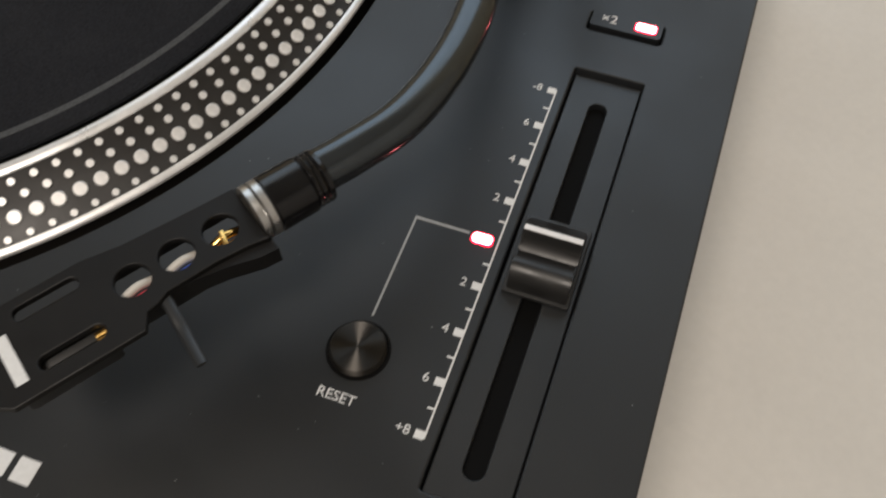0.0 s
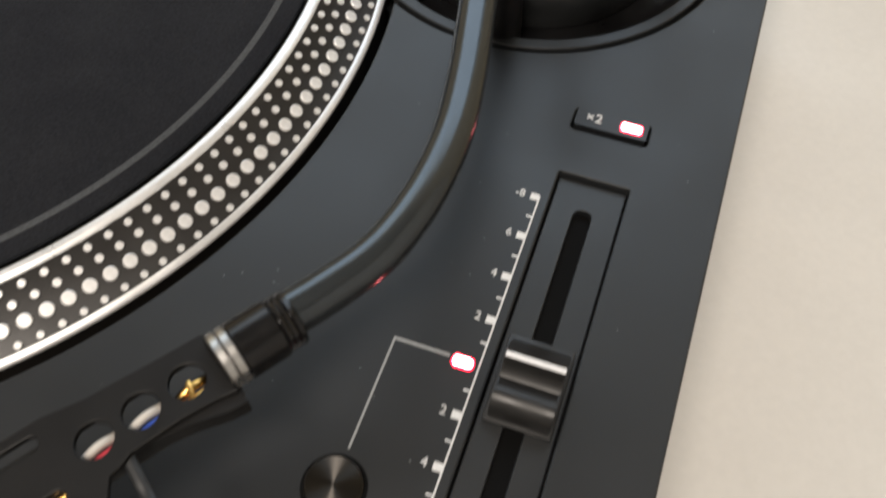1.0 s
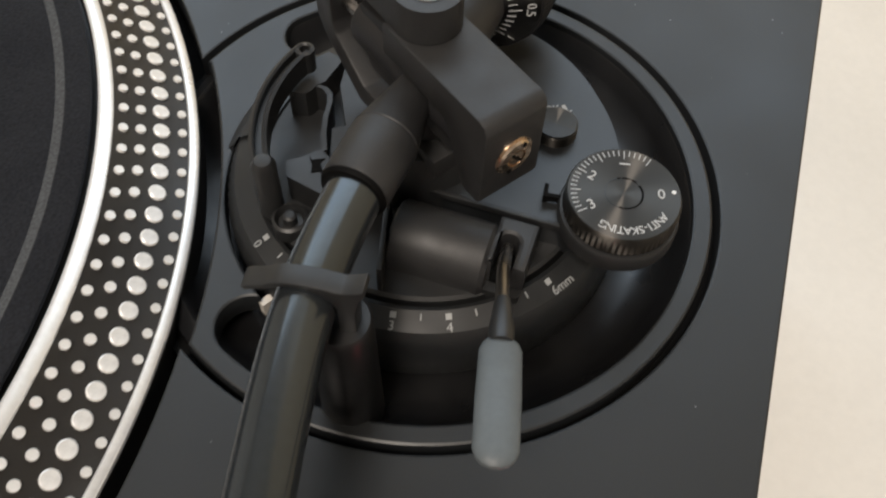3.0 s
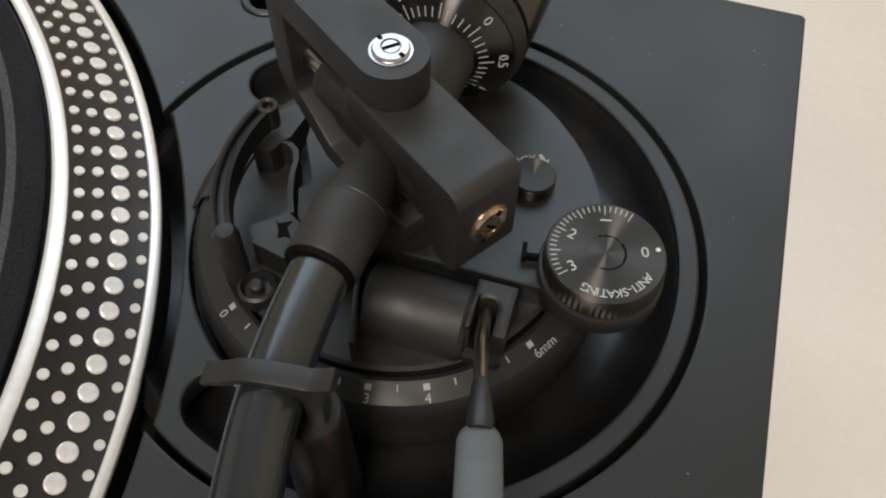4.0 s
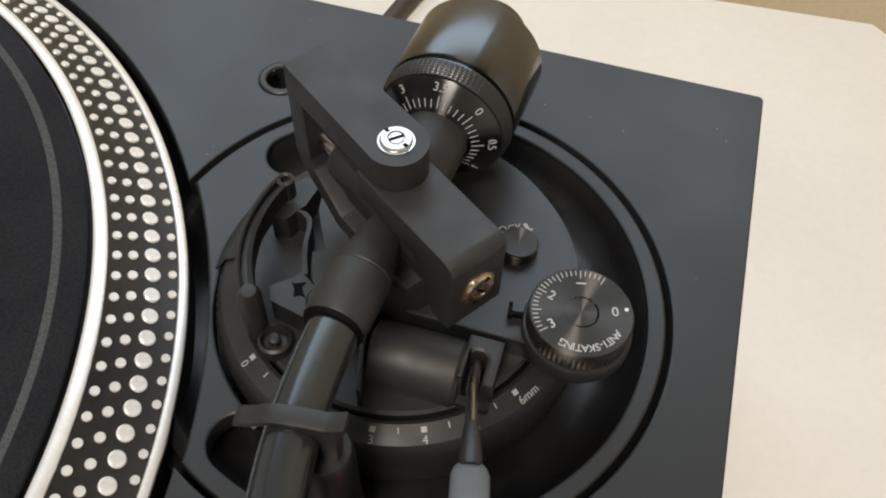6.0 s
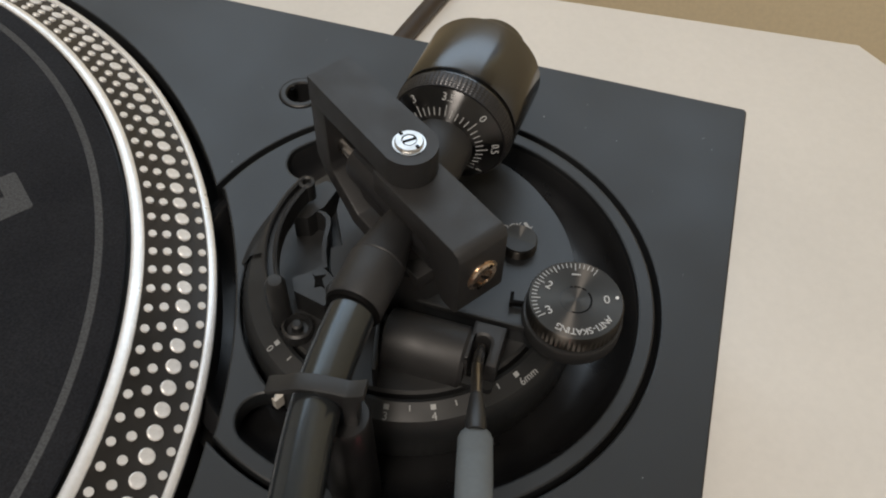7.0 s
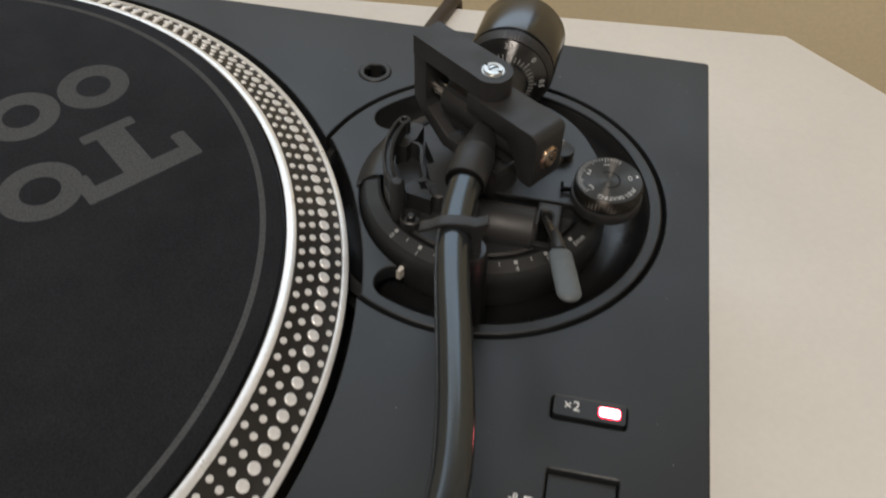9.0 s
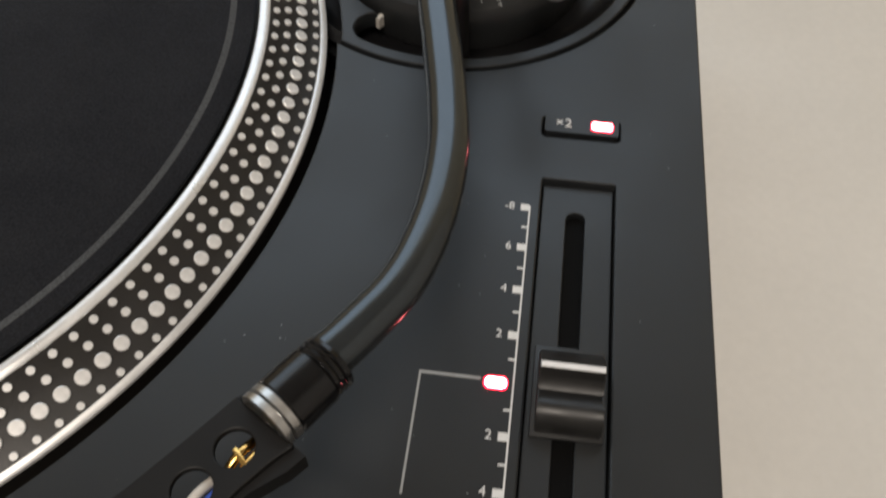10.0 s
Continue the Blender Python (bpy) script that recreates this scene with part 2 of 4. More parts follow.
def room():
    rx0, rx1, ry0, ry1, rz0, rz1, w = -1.6, 1.7, -2.2, 0.75, TABLE_Z - 0.73, 1.72, 0.1
    spec = (("wall_west", (rx0 - w, ry0, rz0), (rx0, ry1, rz1), M_ROOM, "plain white wall"),
            ("wall_south", (rx0 - w, ry0 - w, rz0), (rx1 + w, ry0, rz1), M_ROOM, "plain white wall"),
            ("wall_east", (rx1, ry0, rz0), (rx1 + w, ry1, rz1), M_ROOM, "plain white wall"),
            ("floor", (rx0 - w, ry0 - w, rz0 - w), (rx1 + w, ry1 + w, rz0), M_FLOOR, "brown wooden floor"),
            ("ceiling", (rx0 - w, ry0 - w, rz1), (rx1 + w, ry1 + w, rz1 + w), M_CEIL, "unseen ceiling, greyed to dim its reflection"))
    for name, a, b, mat, label in spec:
        a, b = Vector(a), Vector(b)
        d, c = b - a, (a + b) / 2
        ob = part(name, block(d.x, d.y, d.z, Matrix.Translation(c)), mat, smooth=0)
        tagged(ob, label, name.split("_")[0], "", "structure")
    # north wall with a window opening above the table
    bm = bmesh.new()
    for x0, x1, z0, z1 in ((rx0 - w, -0.8, rz0, rz1), (0.6, rx1 + w, rz0, rz1), (-0.8, 0.6, rz0, 0.45), (-0.8, 0.6, 1.25, rz1)):
        block(x1 - x0, w, z1 - z0, Matrix.Translation(((x0 + x1) / 2, ry1 + w / 2, (z0 + z1) / 2)), bm=bm)
    tagged(part("wall_north", bm, M_WALL, smooth=0), "ochre painted wall with a window behind the table", "wall", "", "structure")


room()


def table():
    x0, x1, y0, y1, c = -0.75, 0.421, -0.55, 0.364, 0.075
    turn = Matrix.Translation((0.346, 0.364, 0)) @ pose(0, 0, 0, 0, 0, 4.5) @ Matrix.Translation((-0.346, -0.364, 0))   # it stands a little askew
    top = prism([(x0, y0), (x1, y0), (x1, y1 - c), (x1 - c, y1), (x0 + c, y1), (x0, y1 - c)], TABLE_Z - 0.025, TABLE_Z, 0.002, m=turn)
    t = thing("table", "white laminate table with clipped corners under the turntable", "table")
    part("tabletop", top, M_TABLE, t)
    for x in (x0 + 0.06, x1 - 0.1):
        for y in (y0 + 0.06, y1 - 0.1):
            part("leg", block(0.045, 0.045, 0.705, turn @ Matrix.Translation((x, y, TABLE_Z - 0.025 - 0.3525)), 0.002), M_TABLE, t)


table()

# ---------------------------------------------------------------- turntable: measures
SX, SY = 0.0, 0.0                      # spindle
BX, BY = 0.1967, 0.0855                # middle of the tonearm base
PX, PY, PZ = 0.1972, 0.0819, 0.0345    # tonearm pivot
X0, X1, Y0, Y1 = -0.180, 0.273, -0.1776, 0.1754
turntable = thing("turntable", "black direct-drive turntable with dotted platter rim on the white table", "turntable")


def crossings(r0, r1):
    """Angles, seen from the base and from the spindle, where a circle r1 of the base meets a circle r0 of the platter."""
    d = math.hypot(BX, BY)
    toward = math.degrees(math.atan2(-BY, -BX))
    half = math.degrees(math.acos((d * d + r1 * r1 - r0 * r0) / (2 * d * r1)))
    half0 = math.degrees(math.acos((d * d + r0 * r0 - r1 * r1) / (2 * d * r0)))
    return toward, half, math.degrees(math.atan2(BY, BX)), half0


def deck():
    w, h, v, g = crossings(0.1690, 0.0621)
    well = arc(SX, SY, 0.1690, v + g, v + 360 - g, 180) + arc(BX, BY, 0.0621, w + 360 - 360 + h - 0, w + 360 - h, 120)[1:-1]
    outline = slot(X0, Y0, X1, Y1, 0.0016, 6)
    fader = slot(0.2304, -0.1359, 0.2495, -0.0135, 0.0006, 2)
    button = slot(0.2292, 0.0018, 0.2504, 0.0092, 0.0012, 4)
    socket = arc(0.1443, 0.1412, 0.0062, 0, 351, 39)
    me = plate([outline, well, fader, button, socket], -0.012, 0.0, 0.0005)
    place("deck_plate", me, M_DECK, turntable, "satin black painted metal deck")
    body = prism(slot(X0, Y0, X1, Y1, 0.0016, 6), -0.085, -0.0122, 0.0004)
    part("plinth", body, M_BODY, turntable, "heavy black rubber plinth")
    for x in (X0 + 0.05, X1 - 0.05):
        for y in (Y0 + 0.05, Y1 - 0.05):
            part("foot", lathe([(0, TABLE_Z), (0.024, TABLE_Z), (0.027, TABLE_Z + 0.003), (0.027, TABLE_Z + 0.012), (0.022, -0.085), (0, -0.085)],
                               Matrix.Translation((x, y, 0)), 32), M_BODY, turntable)
    # small socket behind the tonearm
    so = part("socket_ring", lathe([(0.0062, -0.004), (0.0062, 0.0002), (0.0058, 0.0005), (0.0046, 0.0005), (0.0042, 0.0), (0.0042, -0.009), (0, -0.009)],
                                   Matrix.Translation((0.1443, 0.1412, 0)), 40), M_PLASTIC, turntable, "round black socket with a dark hole")
    bm = bmesh.new()
    for a in (35, 155, 275):
        block(0.0016, 0.0014, 0.003, Matrix.Translation((0.1443, 0.1412, -0.002)) @ pose(0, 0, 0, 0, 0, a) @ Matrix.Translation((0.0040, 0, 0)), bm=bm)
    part("socket_key", bm, M_PIT, so)


deck()


# ---------------------------------------------------------------- platter and slipmat
def platter():
    top = [(0, 0.0088), (0.1470, 0.0088), (0.1474, 0.0096), (0.1480, 0.0100)]
    pt = thing("platter", "cast turntable platter with black dotted rim and silver rings", "platter")
    pl = part("platter_disc", lathe(top + [(0.1480, 0.0100), (0.1502, 0.0100), (0.1505, 0.0096), (0.1645, 0.0002), (0.1658, -0.0002), (0.1659, -0.0105), (0, -0.0105)], n=240),
              M_RIM, pt)
    part("inner_rim_ring", lathe([(0.1476, 0.0095), (0.1477, 0.0104), (0.1484, 0.0107), (0.1497, 0.0105), (0.1506, 0.0098), (0.1508, 0.0090)], n=240), M_SILVER, pt,
         "polished silver ring round the mat")
    part("outer_rim_ring", lathe([(0.1640, -0.0002), (0.1641, 0.0009), (0.1645, 0.0013), (0.1656, 0.0010), (0.1661, 0.0005), (0.1662, -0.0002), (0.1658, -0.0006)], n=240), M_SILVER, pt,
         "polished silver outer rim")
    # near-black disc added under the platter, shade of the gap as colour
    part("well_shade_disc", lathe([(0.1700, -0.0118), (0, -0.0118)], n=120), M_PIT, turntable, "near-black disc painting the shade in the gap round the platter")
    # raised milled dots in four rows, each row with its own count
    slope = math.degrees(math.atan2(0.0094, 0.014))
    rest = bmesh.new()
    for r, count, size, phase in ((0.1523, 172, 0.00105, 27.22), (0.1553, 178, 0.00112, 27.55), (0.1590, 183, 0.00185, 27.95), (0.1628, 189, 0.00098, 28.30)):
        z = 0.0096 - (r - 0.1505) * 0.0094 / 0.014
        dot = bmesh.new()
        lathe([(size, -0.0003), (size, 0.00035), (size * 0.86, 0.0006), (0, 0.0006)], n=14, bm=dot)
        me = bpy.data.meshes.new("strobe_dot")
        dot.to_mesh(me)
        me.materials.append(M_DOT)
        me.shade_smooth()
        me.set_sharp_from_angle(angle=radians(40))
        for i in range(count):
            a = phase + 360.0 * i / count
            a = (a + 180) % 360 - 180
            m = pose(0, 0, 0, 0, 0, a) @ Matrix.Translation((r, 0, z)) @ pose(0, 0, 0, 0, slope, 0)
            if -88 < a < 58:
                ob = new("strobe_dot", me)
                ob.parent, ob.matrix_basis = pt, m
            else:
                k = len(rest.verts)
                rest.from_mesh(me)
                rest.verts.ensure_lookup_table()
                bmesh.ops.transform(rest, matrix=m, verts=rest.verts[k:])
        dot.free()
    tagged(part("strobe_dots", rest, M_DOT, pt), kind="stuff")


def slipmat():
    mat_ob = thing("slipmat", "black felt slipmat with grey ring and printed shapes on the platter", "slipmat")
    part("felt", lathe([(0.0036, 0.0106), (0.0036, 0.0120), (0.1460, 0.0120), (0.1467, 0.0116), (0.1467, 0.0105)], n=180), M_FELT, mat_ob)
    part("printed_ring", lathe([(0.1396, 0.01195), (0.1397, 0.01212), (0.1415, 0.01212), (0.1416, 0.01195)], n=180), M_PRINT, mat_ob, "thin grey printed ring")
    # plain grey shapes where the two rows of large print stand, each row the half turn of the other
    places = ((0.1004, 0.040), (0.0708, 0.027), (0.0420, 0.026), (0.0100, 0.027), (-0.0240, 0.027), (-0.0500, 0.012), (-0.0805, 0.026), (-0.1071, 0.025))
    for turn in (0, 180):
        for x, wide in places:
            m = pose(0, 0, 0, 0, 0, 51.0 + turn) @ Matrix.Translation((x, -0.0195, 0))
            if wide > 0.03:
                bm = prism(slot(-0.0050, -0.0145, 0.0050, 0.0155, 0.001), 0.0119, 0.01212, m=m)
                prism(slot(-0.020, -0.0160, 0.020, -0.0088, 0.001), 0.0119, 0.01214, bm=bm, m=m)
                prism(slot(-0.0095, 0.0115, 0.0095, 0.0160, 0.001), 0.0119, 0.01216, bm=bm, m=m)
                for e in (-0.0175, 0.0175):
                    prism(slot(e - 0.0025, -0.0158, e + 0.0025, -0.0020, 0.001), 0.0119, 0.01218, bm=bm, m=m)
            elif wide < 0.02:
                bm = prism(slot(-0.0045, -0.0140, 0.0045, 0.0140, 0.001), 0.0119, 0.01212, m=m)
            else:
                bm = lathe([(wide * 0.24, 0.0119), (wide * 0.24, 0.01212), (wide * 0.5, 0.01212), (wide * 0.5, 0.0119)], m, 40)
            part("print_shape", bm, M_PRINT, mat_ob, "plain grey printed shape")
    sp = part("spindle", lathe([(0, 0.026), (0.0025, 0.0255), (0.0036, 0.023), (0.0036, 0.0085), (0, 0.0085)], n=24), M_STEEL, turntable, "steel spindle")
    return sp


slipmat()
platter()


# ---------------------------------------------------------------- pitch fader, buttons, print on the deck
def fader():
    fl = place("fader_track", plate([slot(0.2308, -0.1355, 0.2491, -0.0139, 0.0004, 2), slot(0.2373, -0.1300, 0.2421, -0.0225, 0.0024, 6)], -0.006, -0.0020, 0.0003),
               M_DECK, turntable, "sunk pitch fader track with a long slot")
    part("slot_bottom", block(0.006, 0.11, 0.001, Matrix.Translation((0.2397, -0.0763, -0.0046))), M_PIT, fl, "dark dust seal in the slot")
    # saddle-shaped cap
    bulge = [(-0.0796 + 0.0042 * math.cos(radians(q)), 0.0004 + 0.0052 * math.sin(radians(q))) for q in range(175, 35, -12)]
    prof = [(-0.0838, -0.0012)] + bulge + [(-0.0752, 0.0034), (-0.0736, 0.0042), (-0.0727, 0.0058), (-0.0724, 0.0072), (-0.0721, 0.0078), (-0.0702, 0.0078), (-0.0695, 0.0072), (-0.0668, 0.0042), (-0.0645, 0.0018), (-0.0636, -0.0012)]
    bm = bmesh.new()
    a = [bm.verts.new((0.2330, y, z)) for y, z in prof]
    b = [bm.verts.new((0.2474, y, z)) for y, z in prof]
    bm.faces.new(a)
    bm.faces.new(b)
    for k in range(len(prof)):
        j = (k + 1) % len(prof)
        bm.faces.new((a[k], a[j], b[j], b[k]))
    bmesh.ops.bevel(bm, geom=[e for e in bm.edges if abs(e.verts[0].co.x - e.verts[1].co.x) < 1e-6], offset=0.0004, segments=2, affect="EDGES")
    cap = part("fader_cap", bm, M_CAP, turntable, "black saddle-shaped fader cap with a highlight painted on its edge")
    cap.location.y = -0.0010
    # thin pale strip stands in for the light caught by the ridge
    part("cap_highlight", block(0.0140, 0.0014, 0.0003, Matrix.Translation((0.24020, -0.0713, 0.0078)), 0.0001), M_CAPLINE, cap, "light grey highlight painted along the ridge")
    part("cap_foot", block(0.0162, 0.0226, 0.0014, Matrix.Translation((0.24005, -0.0734, -0.0011)), 0.0005), M_PLASTIC, cap)
    # scale
    def ink(name, x0, y0, x1, y1, mat=M_WHITE):
        part(name, block(x1 - x0, y1 - y0, 0.00012, Matrix.Translation(((x0 + x1) / 2, (y0 + y1) / 2, 0.00005))), mat, turntable, smooth=0)
    ink("scale_line", 0.2275, -0.1256, 0.2279, -0.0232)
    step = 0.1012 / 16
    for k in range(-8, 9):
        y = -0.0744 - k * step
        if k == 0:
            continue
        if k % 2 == 0:
            ink("scale_mark", 0.2254, y - 0.0010, 0.2275, y + 0.0010)
            body = {-8: "-8", 8: "+8"}.get(k, str(abs(k)))
            place("scale_number", lettering(body, 0.0032, Matrix.Translation((0.2233 if abs(k) < 8 else 0.2226, y + 0.0001, 0.00006))), M_WHITE, turntable, smooth=0)
        else:
            ink("scale_tick", 0.2260, y - 0.00025, 0.2275, y + 0.00025)
    ink("guide_line", 0.2063, -0.0740, 0.2203, -0.0733, M_GREYINK)
    ink("guide_line", 0.2063, -0.1022, 0.2068, -0.0740, M_GREYINK)
    # zero lamp, flush in the deck
    part("zero_lamp_edge", prism(slot(0.2210, -0.0760, 0.2265, -0.0728, 0.0013), -0.0004, 0.00025), M_LEDRIM, turntable, "red edge of the lit zero lamp")
    part("zero_lamp", prism(slot(0.2213, -0.0757, 0.2262, -0.0731, 0.0011), -0.0004, 0.0004), M_LED, turntable, "lit red zero lamp")
    # double-range button
    bt = part("range_button", prism(slot(0.2298, 0.0025, 0.2498, 0.0086, 0.0009, 4), -0.006, 0.0012, 0.0003), M_DECK, turntable, "black range button with a lit red lamp")
    # black floor paints the shade in the gap round the button
    part("button_well_shade", prism(slot(0.2288, 0.0014, 0.2508, 0.0096, 0.0012, 4), -0.0075, -0.0058), M_PIT, turntable)
    place("button_lettering", lettering("×2", 0.0044, Matrix.Translation((0.2348, 0.0058, 0.0013))), M_WHITE, bt, smooth=0)
    part("button_lamp_edge", prism(slot(0.2422, 0.0039, 0.2484, 0.0072, 0.0010), 0.0010, 0.0014), M_LEDRIM, bt)
    part("button_lamp", prism(slot(0.2425, 0.0042, 0.2481, 0.0069, 0.0008), 0.0010, 0.00155), M_LED, bt, "lit red lamp")
    # reset button
    kx, ky = 0.2068, -0.1112
    rb = part("reset_button", lathe([(0.0064, -0.001), (0.0064, 0.0016), (0.0060, 0.0022), (0.0, 0.0022)], n=48), M_TURNED, turntable, "round turned black reset button")
    rb.matrix_basis = Matrix.Translation((kx, ky, 0))
    # flat black ring on the deck paints the shade of a gap
    part("reset_gap_shade", lathe([(0.0063, 0.00006), (0.0074, 0.00006), (0.0074, -0.0005)], Matrix.Translation((kx, ky, 0)), 48), M_PIT, turntable)
    place("reset_lettering", lettering("RESET", 0.0034, Matrix.Translation((kx - 0.0004, ky - 0.0118, 0.00006))), M_WHITE, turntable, smooth=0)
    # maker's print near the front edge: plain bars
    for k in range(6):
        x = 0.1180 + 0.0063 * k
        ink("print_bar", x, -0.1625, x + 0.0048, -0.1572, M_WHITE)
    for k in range(5):
        ink("print_bar", 0.1180 + 0.0078 * k, -0.1690, 0.1245 + 0.0078 * k, -0.1668, M_GREYINK)



fader()


def dust():
    rng = random.Random(5)
    bm = bmesh.new()
    count = 0
    while count < 70:
        x, y = rng.uniform(0.12, 0.268), rng.uniform(-0.17, 0.17)
        if math.hypot(x, y) < 0.1705 or math.hypot(x - BX, y - BY) < 0.064 or (0.222 < x < 0.252 and -0.14 < y < 0.012):
            continue
        r = rng.choice((0.00007, 0.00009, 0.00012))
        m = Matrix.Translation((x, y, r * 0.4)) @ pose(0, 0, 0, 0, 0, rng.uniform(0, 180)) @ Matrix.Diagonal((r * rng.uniform(1, 2.4), r, r * 0.5, 1))
        bmesh.ops.create_icosphere(bm, subdivisions=1, radius=1, matrix=m)
        count += 1
    tagged(part("dust_specks", bm, M_GREYINK, turntable, "tiny pale dust specks on the deck"), kind="stuff")


dust()


# ---------------------------------------------------------------- tonearm base
MOUNT_SHIFT = 0.0009                   # the mount's parts are laid out round this middle and set back as one
MY = BY - MOUNT_SHIFT
QX, QY = 0.1974, 0.0808


def rel(r, a):
    return BX + r * math.cos(radians(a)), MY + r * math.sin(radians(a))


A0, A1 = -114.0, 142.0   # the sunk dish runs round the base between these angles


def tonearm_base():
    w, h, v, g = crossings(0.1702, 0.0606)
    outer = arc(BX, MY, 0.0606, w + h, w + 360 - h, 150) + arc(SX, SY, 0.1702, v + g, v - g, 60)[1:-1]
    e0, e1 = rel(0.0500, A0), rel(0.0500, A1)
    # round the height ring the plate's edge spirals outwards, so that a thin gap opens towards the front
    inner_edge = [rel(0.0419 + 0.0022 * (k / 60) ** 2, A1 + 8 + (344 + A0 - A1) * k / 60) for k in range(61)]
    opening = (arc(BX, MY, 0.0565, A0, A1, 120) + arc(*e1, 0.0065, A1, A1 + 150, 16)[1:]
               + inner_edge + arc(*e0, 0.0065, A0 - 150, A0, 16)[:-1])
    base = thing("tonearm_mount", "round black tonearm mount with height ring, lifter and anti-skating dial", "tonearm mount")
    base.location.y = MOUNT_SHIFT
    place("base_plate", plate([outer, opening], -0.006, -0.0001, 0.0006), M_DECK, base)
    # black band set in the gap, its shade painted in
    place("ring_gap_shade", plate([arc(BX, MY, 0.0628, 0, 357, 119), arc(BX, MY, 0.0598, 0, 357, 119)], -0.0117, -0.0055, 0.0002), M_PIT, base)
    T = Matrix.Translation((BX, MY, 0))
    part("dish", lathe([(0.0600, -0.0035), (0.0568, -0.0015), (0.0560, -0.0022), (0.0545, -0.0055), (0.0515, -0.0088), (0.0470, -0.0104), (0.0400, -0.0108)], T, 128), M_GLOSS, base,
         "glossy black sunk dish")
    # knurled height ring
    bm = bmesh.new()
    n = 220
    prof = [(0.0418, -0.0106), (0.0424, -0.0096), (0.0424, -0.0006), (0.0412, 0.0022), (0.0402, 0.0036), (0.0362, 0.0052), (0.0352, 0.0048), (0.0346, -0.002)]
    cols = []
    for i in range(n):
        a = 2 * math.pi * i / n
        k = 0.00035 if i % 2 else 0.0
        cols.append([bm.verts.new((BX + (r - (k if j in (1, 2) else 0)) * math.cos(a), MY + (r - (k if j in (1, 2) else 0)) * math.sin(a), z)) for j, (r, z) in enumerate(prof)])
    for i in range(n):
        c, d = cols[i], cols[(i + 1) % n]
        for j in range(len(prof) - 1):
            bm.faces.new((c[j], d[j], d[j + 1], c[j + 1]))
    ring = part("height_ring", bm, M_RING, base, "knurled black height adjustment ring with millimetre scale", smooth=25)
    tilt = math.degrees(math.atan2(0.0016, 0.0040))

    def on_ring(r, a):
        return T @ pose(0, 0, 0, 0, 0, a) @ Matrix.Translation((r, 0, 0.0052 - (r - 0.0362) * 0.4 + 0.00006)) @ pose(0, 0, 0, 0, tilt, 0)

    for k in range(13):
        a = -129.4 + 8.0 * k
        if k % 2 == 0:
            part("ring_mark", block(0.0012, 0.0012, 0.0001, on_ring(0.0374, a)), M_GREYINK, ring, smooth=0)
            body = "6mm" if k == 12 else str(k // 2)
            aa = a + (3.2 if k == 12 else 0)
            place("ring_number", lettering(body, 0.0026, on_ring(0.0394, aa) @ pose(0, 0, 0, 0, 0, 90)), M_GREYINK, ring, smooth=0)
        else:
            part("ring_tick", block(0.0013, 0.0003, 0.0001, on_ring(0.0374, a)), M_GREYINK, ring, smooth=0)
    part("ring_cover", lathe([(0.0438, -0.0001), (0.0424, 0.0010), (0.0408, 0.0040), (0.0372, 0.0060), (0.0338, 0.0062), (0.0336, 0.0050)], T, 30, a0=149, a1=190), M_DECK, base)
    # index mark
    part("index_mark", prism([(-0.0007, -0.0016), (0.0007, -0.0016), (0.0008, 0.0006), (0, 0.0016), (-0.0008, 0.0006)], -0.0060, -0.0022,
                             m=Matrix.Translation((*rel(0.0433, -118), 0)) @ pose(0, 0, 0, 0, 0, -28)), M_WIRE_W, base, "small white index mark")
    # inner turntable of the base: low floor and raised plate
    part("base_floor", lathe([(0.0345, -0.004), (0.0342, 0.0050), (0.0335, 0.0056), (0, 0.0056)], T, 96), M_PLASTIC, base)
    chord = math.degrees(math.asin(0.0126 / 0.0370))
    top = part("raised_plate", prism([(BX + x, MY + y) for x, y in arc(0, 0, 0.0370, -chord, 128, 60)] + [(BX - 0.006, MY + 0.010), (BX + 0.002, MY - 0.0126)], 0.004, 0.0128, 0.0006), M_DECK, base,
               "raised black plate under the anti-skating dial")
    part("plate_step", prism([(BX + x, MY + y) for x, y in arc(0, 0, 0.0395, -10, 120, 50)] + [(BX, MY + 0.01)], 0.003, 0.0085, 0.0005), M_DECK, base)
    part("plate_rib", block(0.032, 0.0010, 0.0016, Matrix.Translation((BX + 0.0205, MY - 0.0131, 0.0125)), 0.0003), M_PLASTIC, base)
    # lift cylinder housing with the lever slot, all square to the deck
    part("lift_flange", prism(slot(0.1965, 0.0572, 0.2236, 0.0712, 0.0010), 0.004, 0.0066, 0.0006), M_PLASTIC, base)
    cyl = Matrix.Translation((0.1972, 0.0636, 0.0066)) @ pose(0, 0, 0, 0, 90, 0)
    part("lift_cylinder", lathe([(0, 0), (0.0069, 0), (0.0074, 0.0006), (0.0074, 0.0184), (0.0066, 0.0194), (0, 0.0196)], cyl, 40), M_YOKE, base, "satin black lift cylinder")
    lb = place("lever_block", plate([[(0.2162, 0.0592), (0.2173, 0.0592), (0.2173, 0.0645)] + arc(0.2192, 0.0645, 0.0019, 180, 0, 10) + [(0.2211, 0.0592), (0.2238, 0.0592), (0.2238, 0.0702), (0.2162, 0.0702)]],
                                    0.0060, 0.0134, 0.0009), M_YOKE, base, "black block with a U-shaped lever slot")
    # black block darkens the bottom of the slot as painted shade
    part("lever_slot_shade", block(0.0044, 0.0075, 0.0012, Matrix.Translation((0.2192, 0.0630, 0.0070))), M_PIT, lb)
    part("block_rib", block(0.0010, 0.0180, 0.0090, Matrix.Translation((0.1962, 0.0600, 0.0085)) @ pose(0, 0, 0, 0, 0, 14), 0.0003), M_PLASTIC, base)
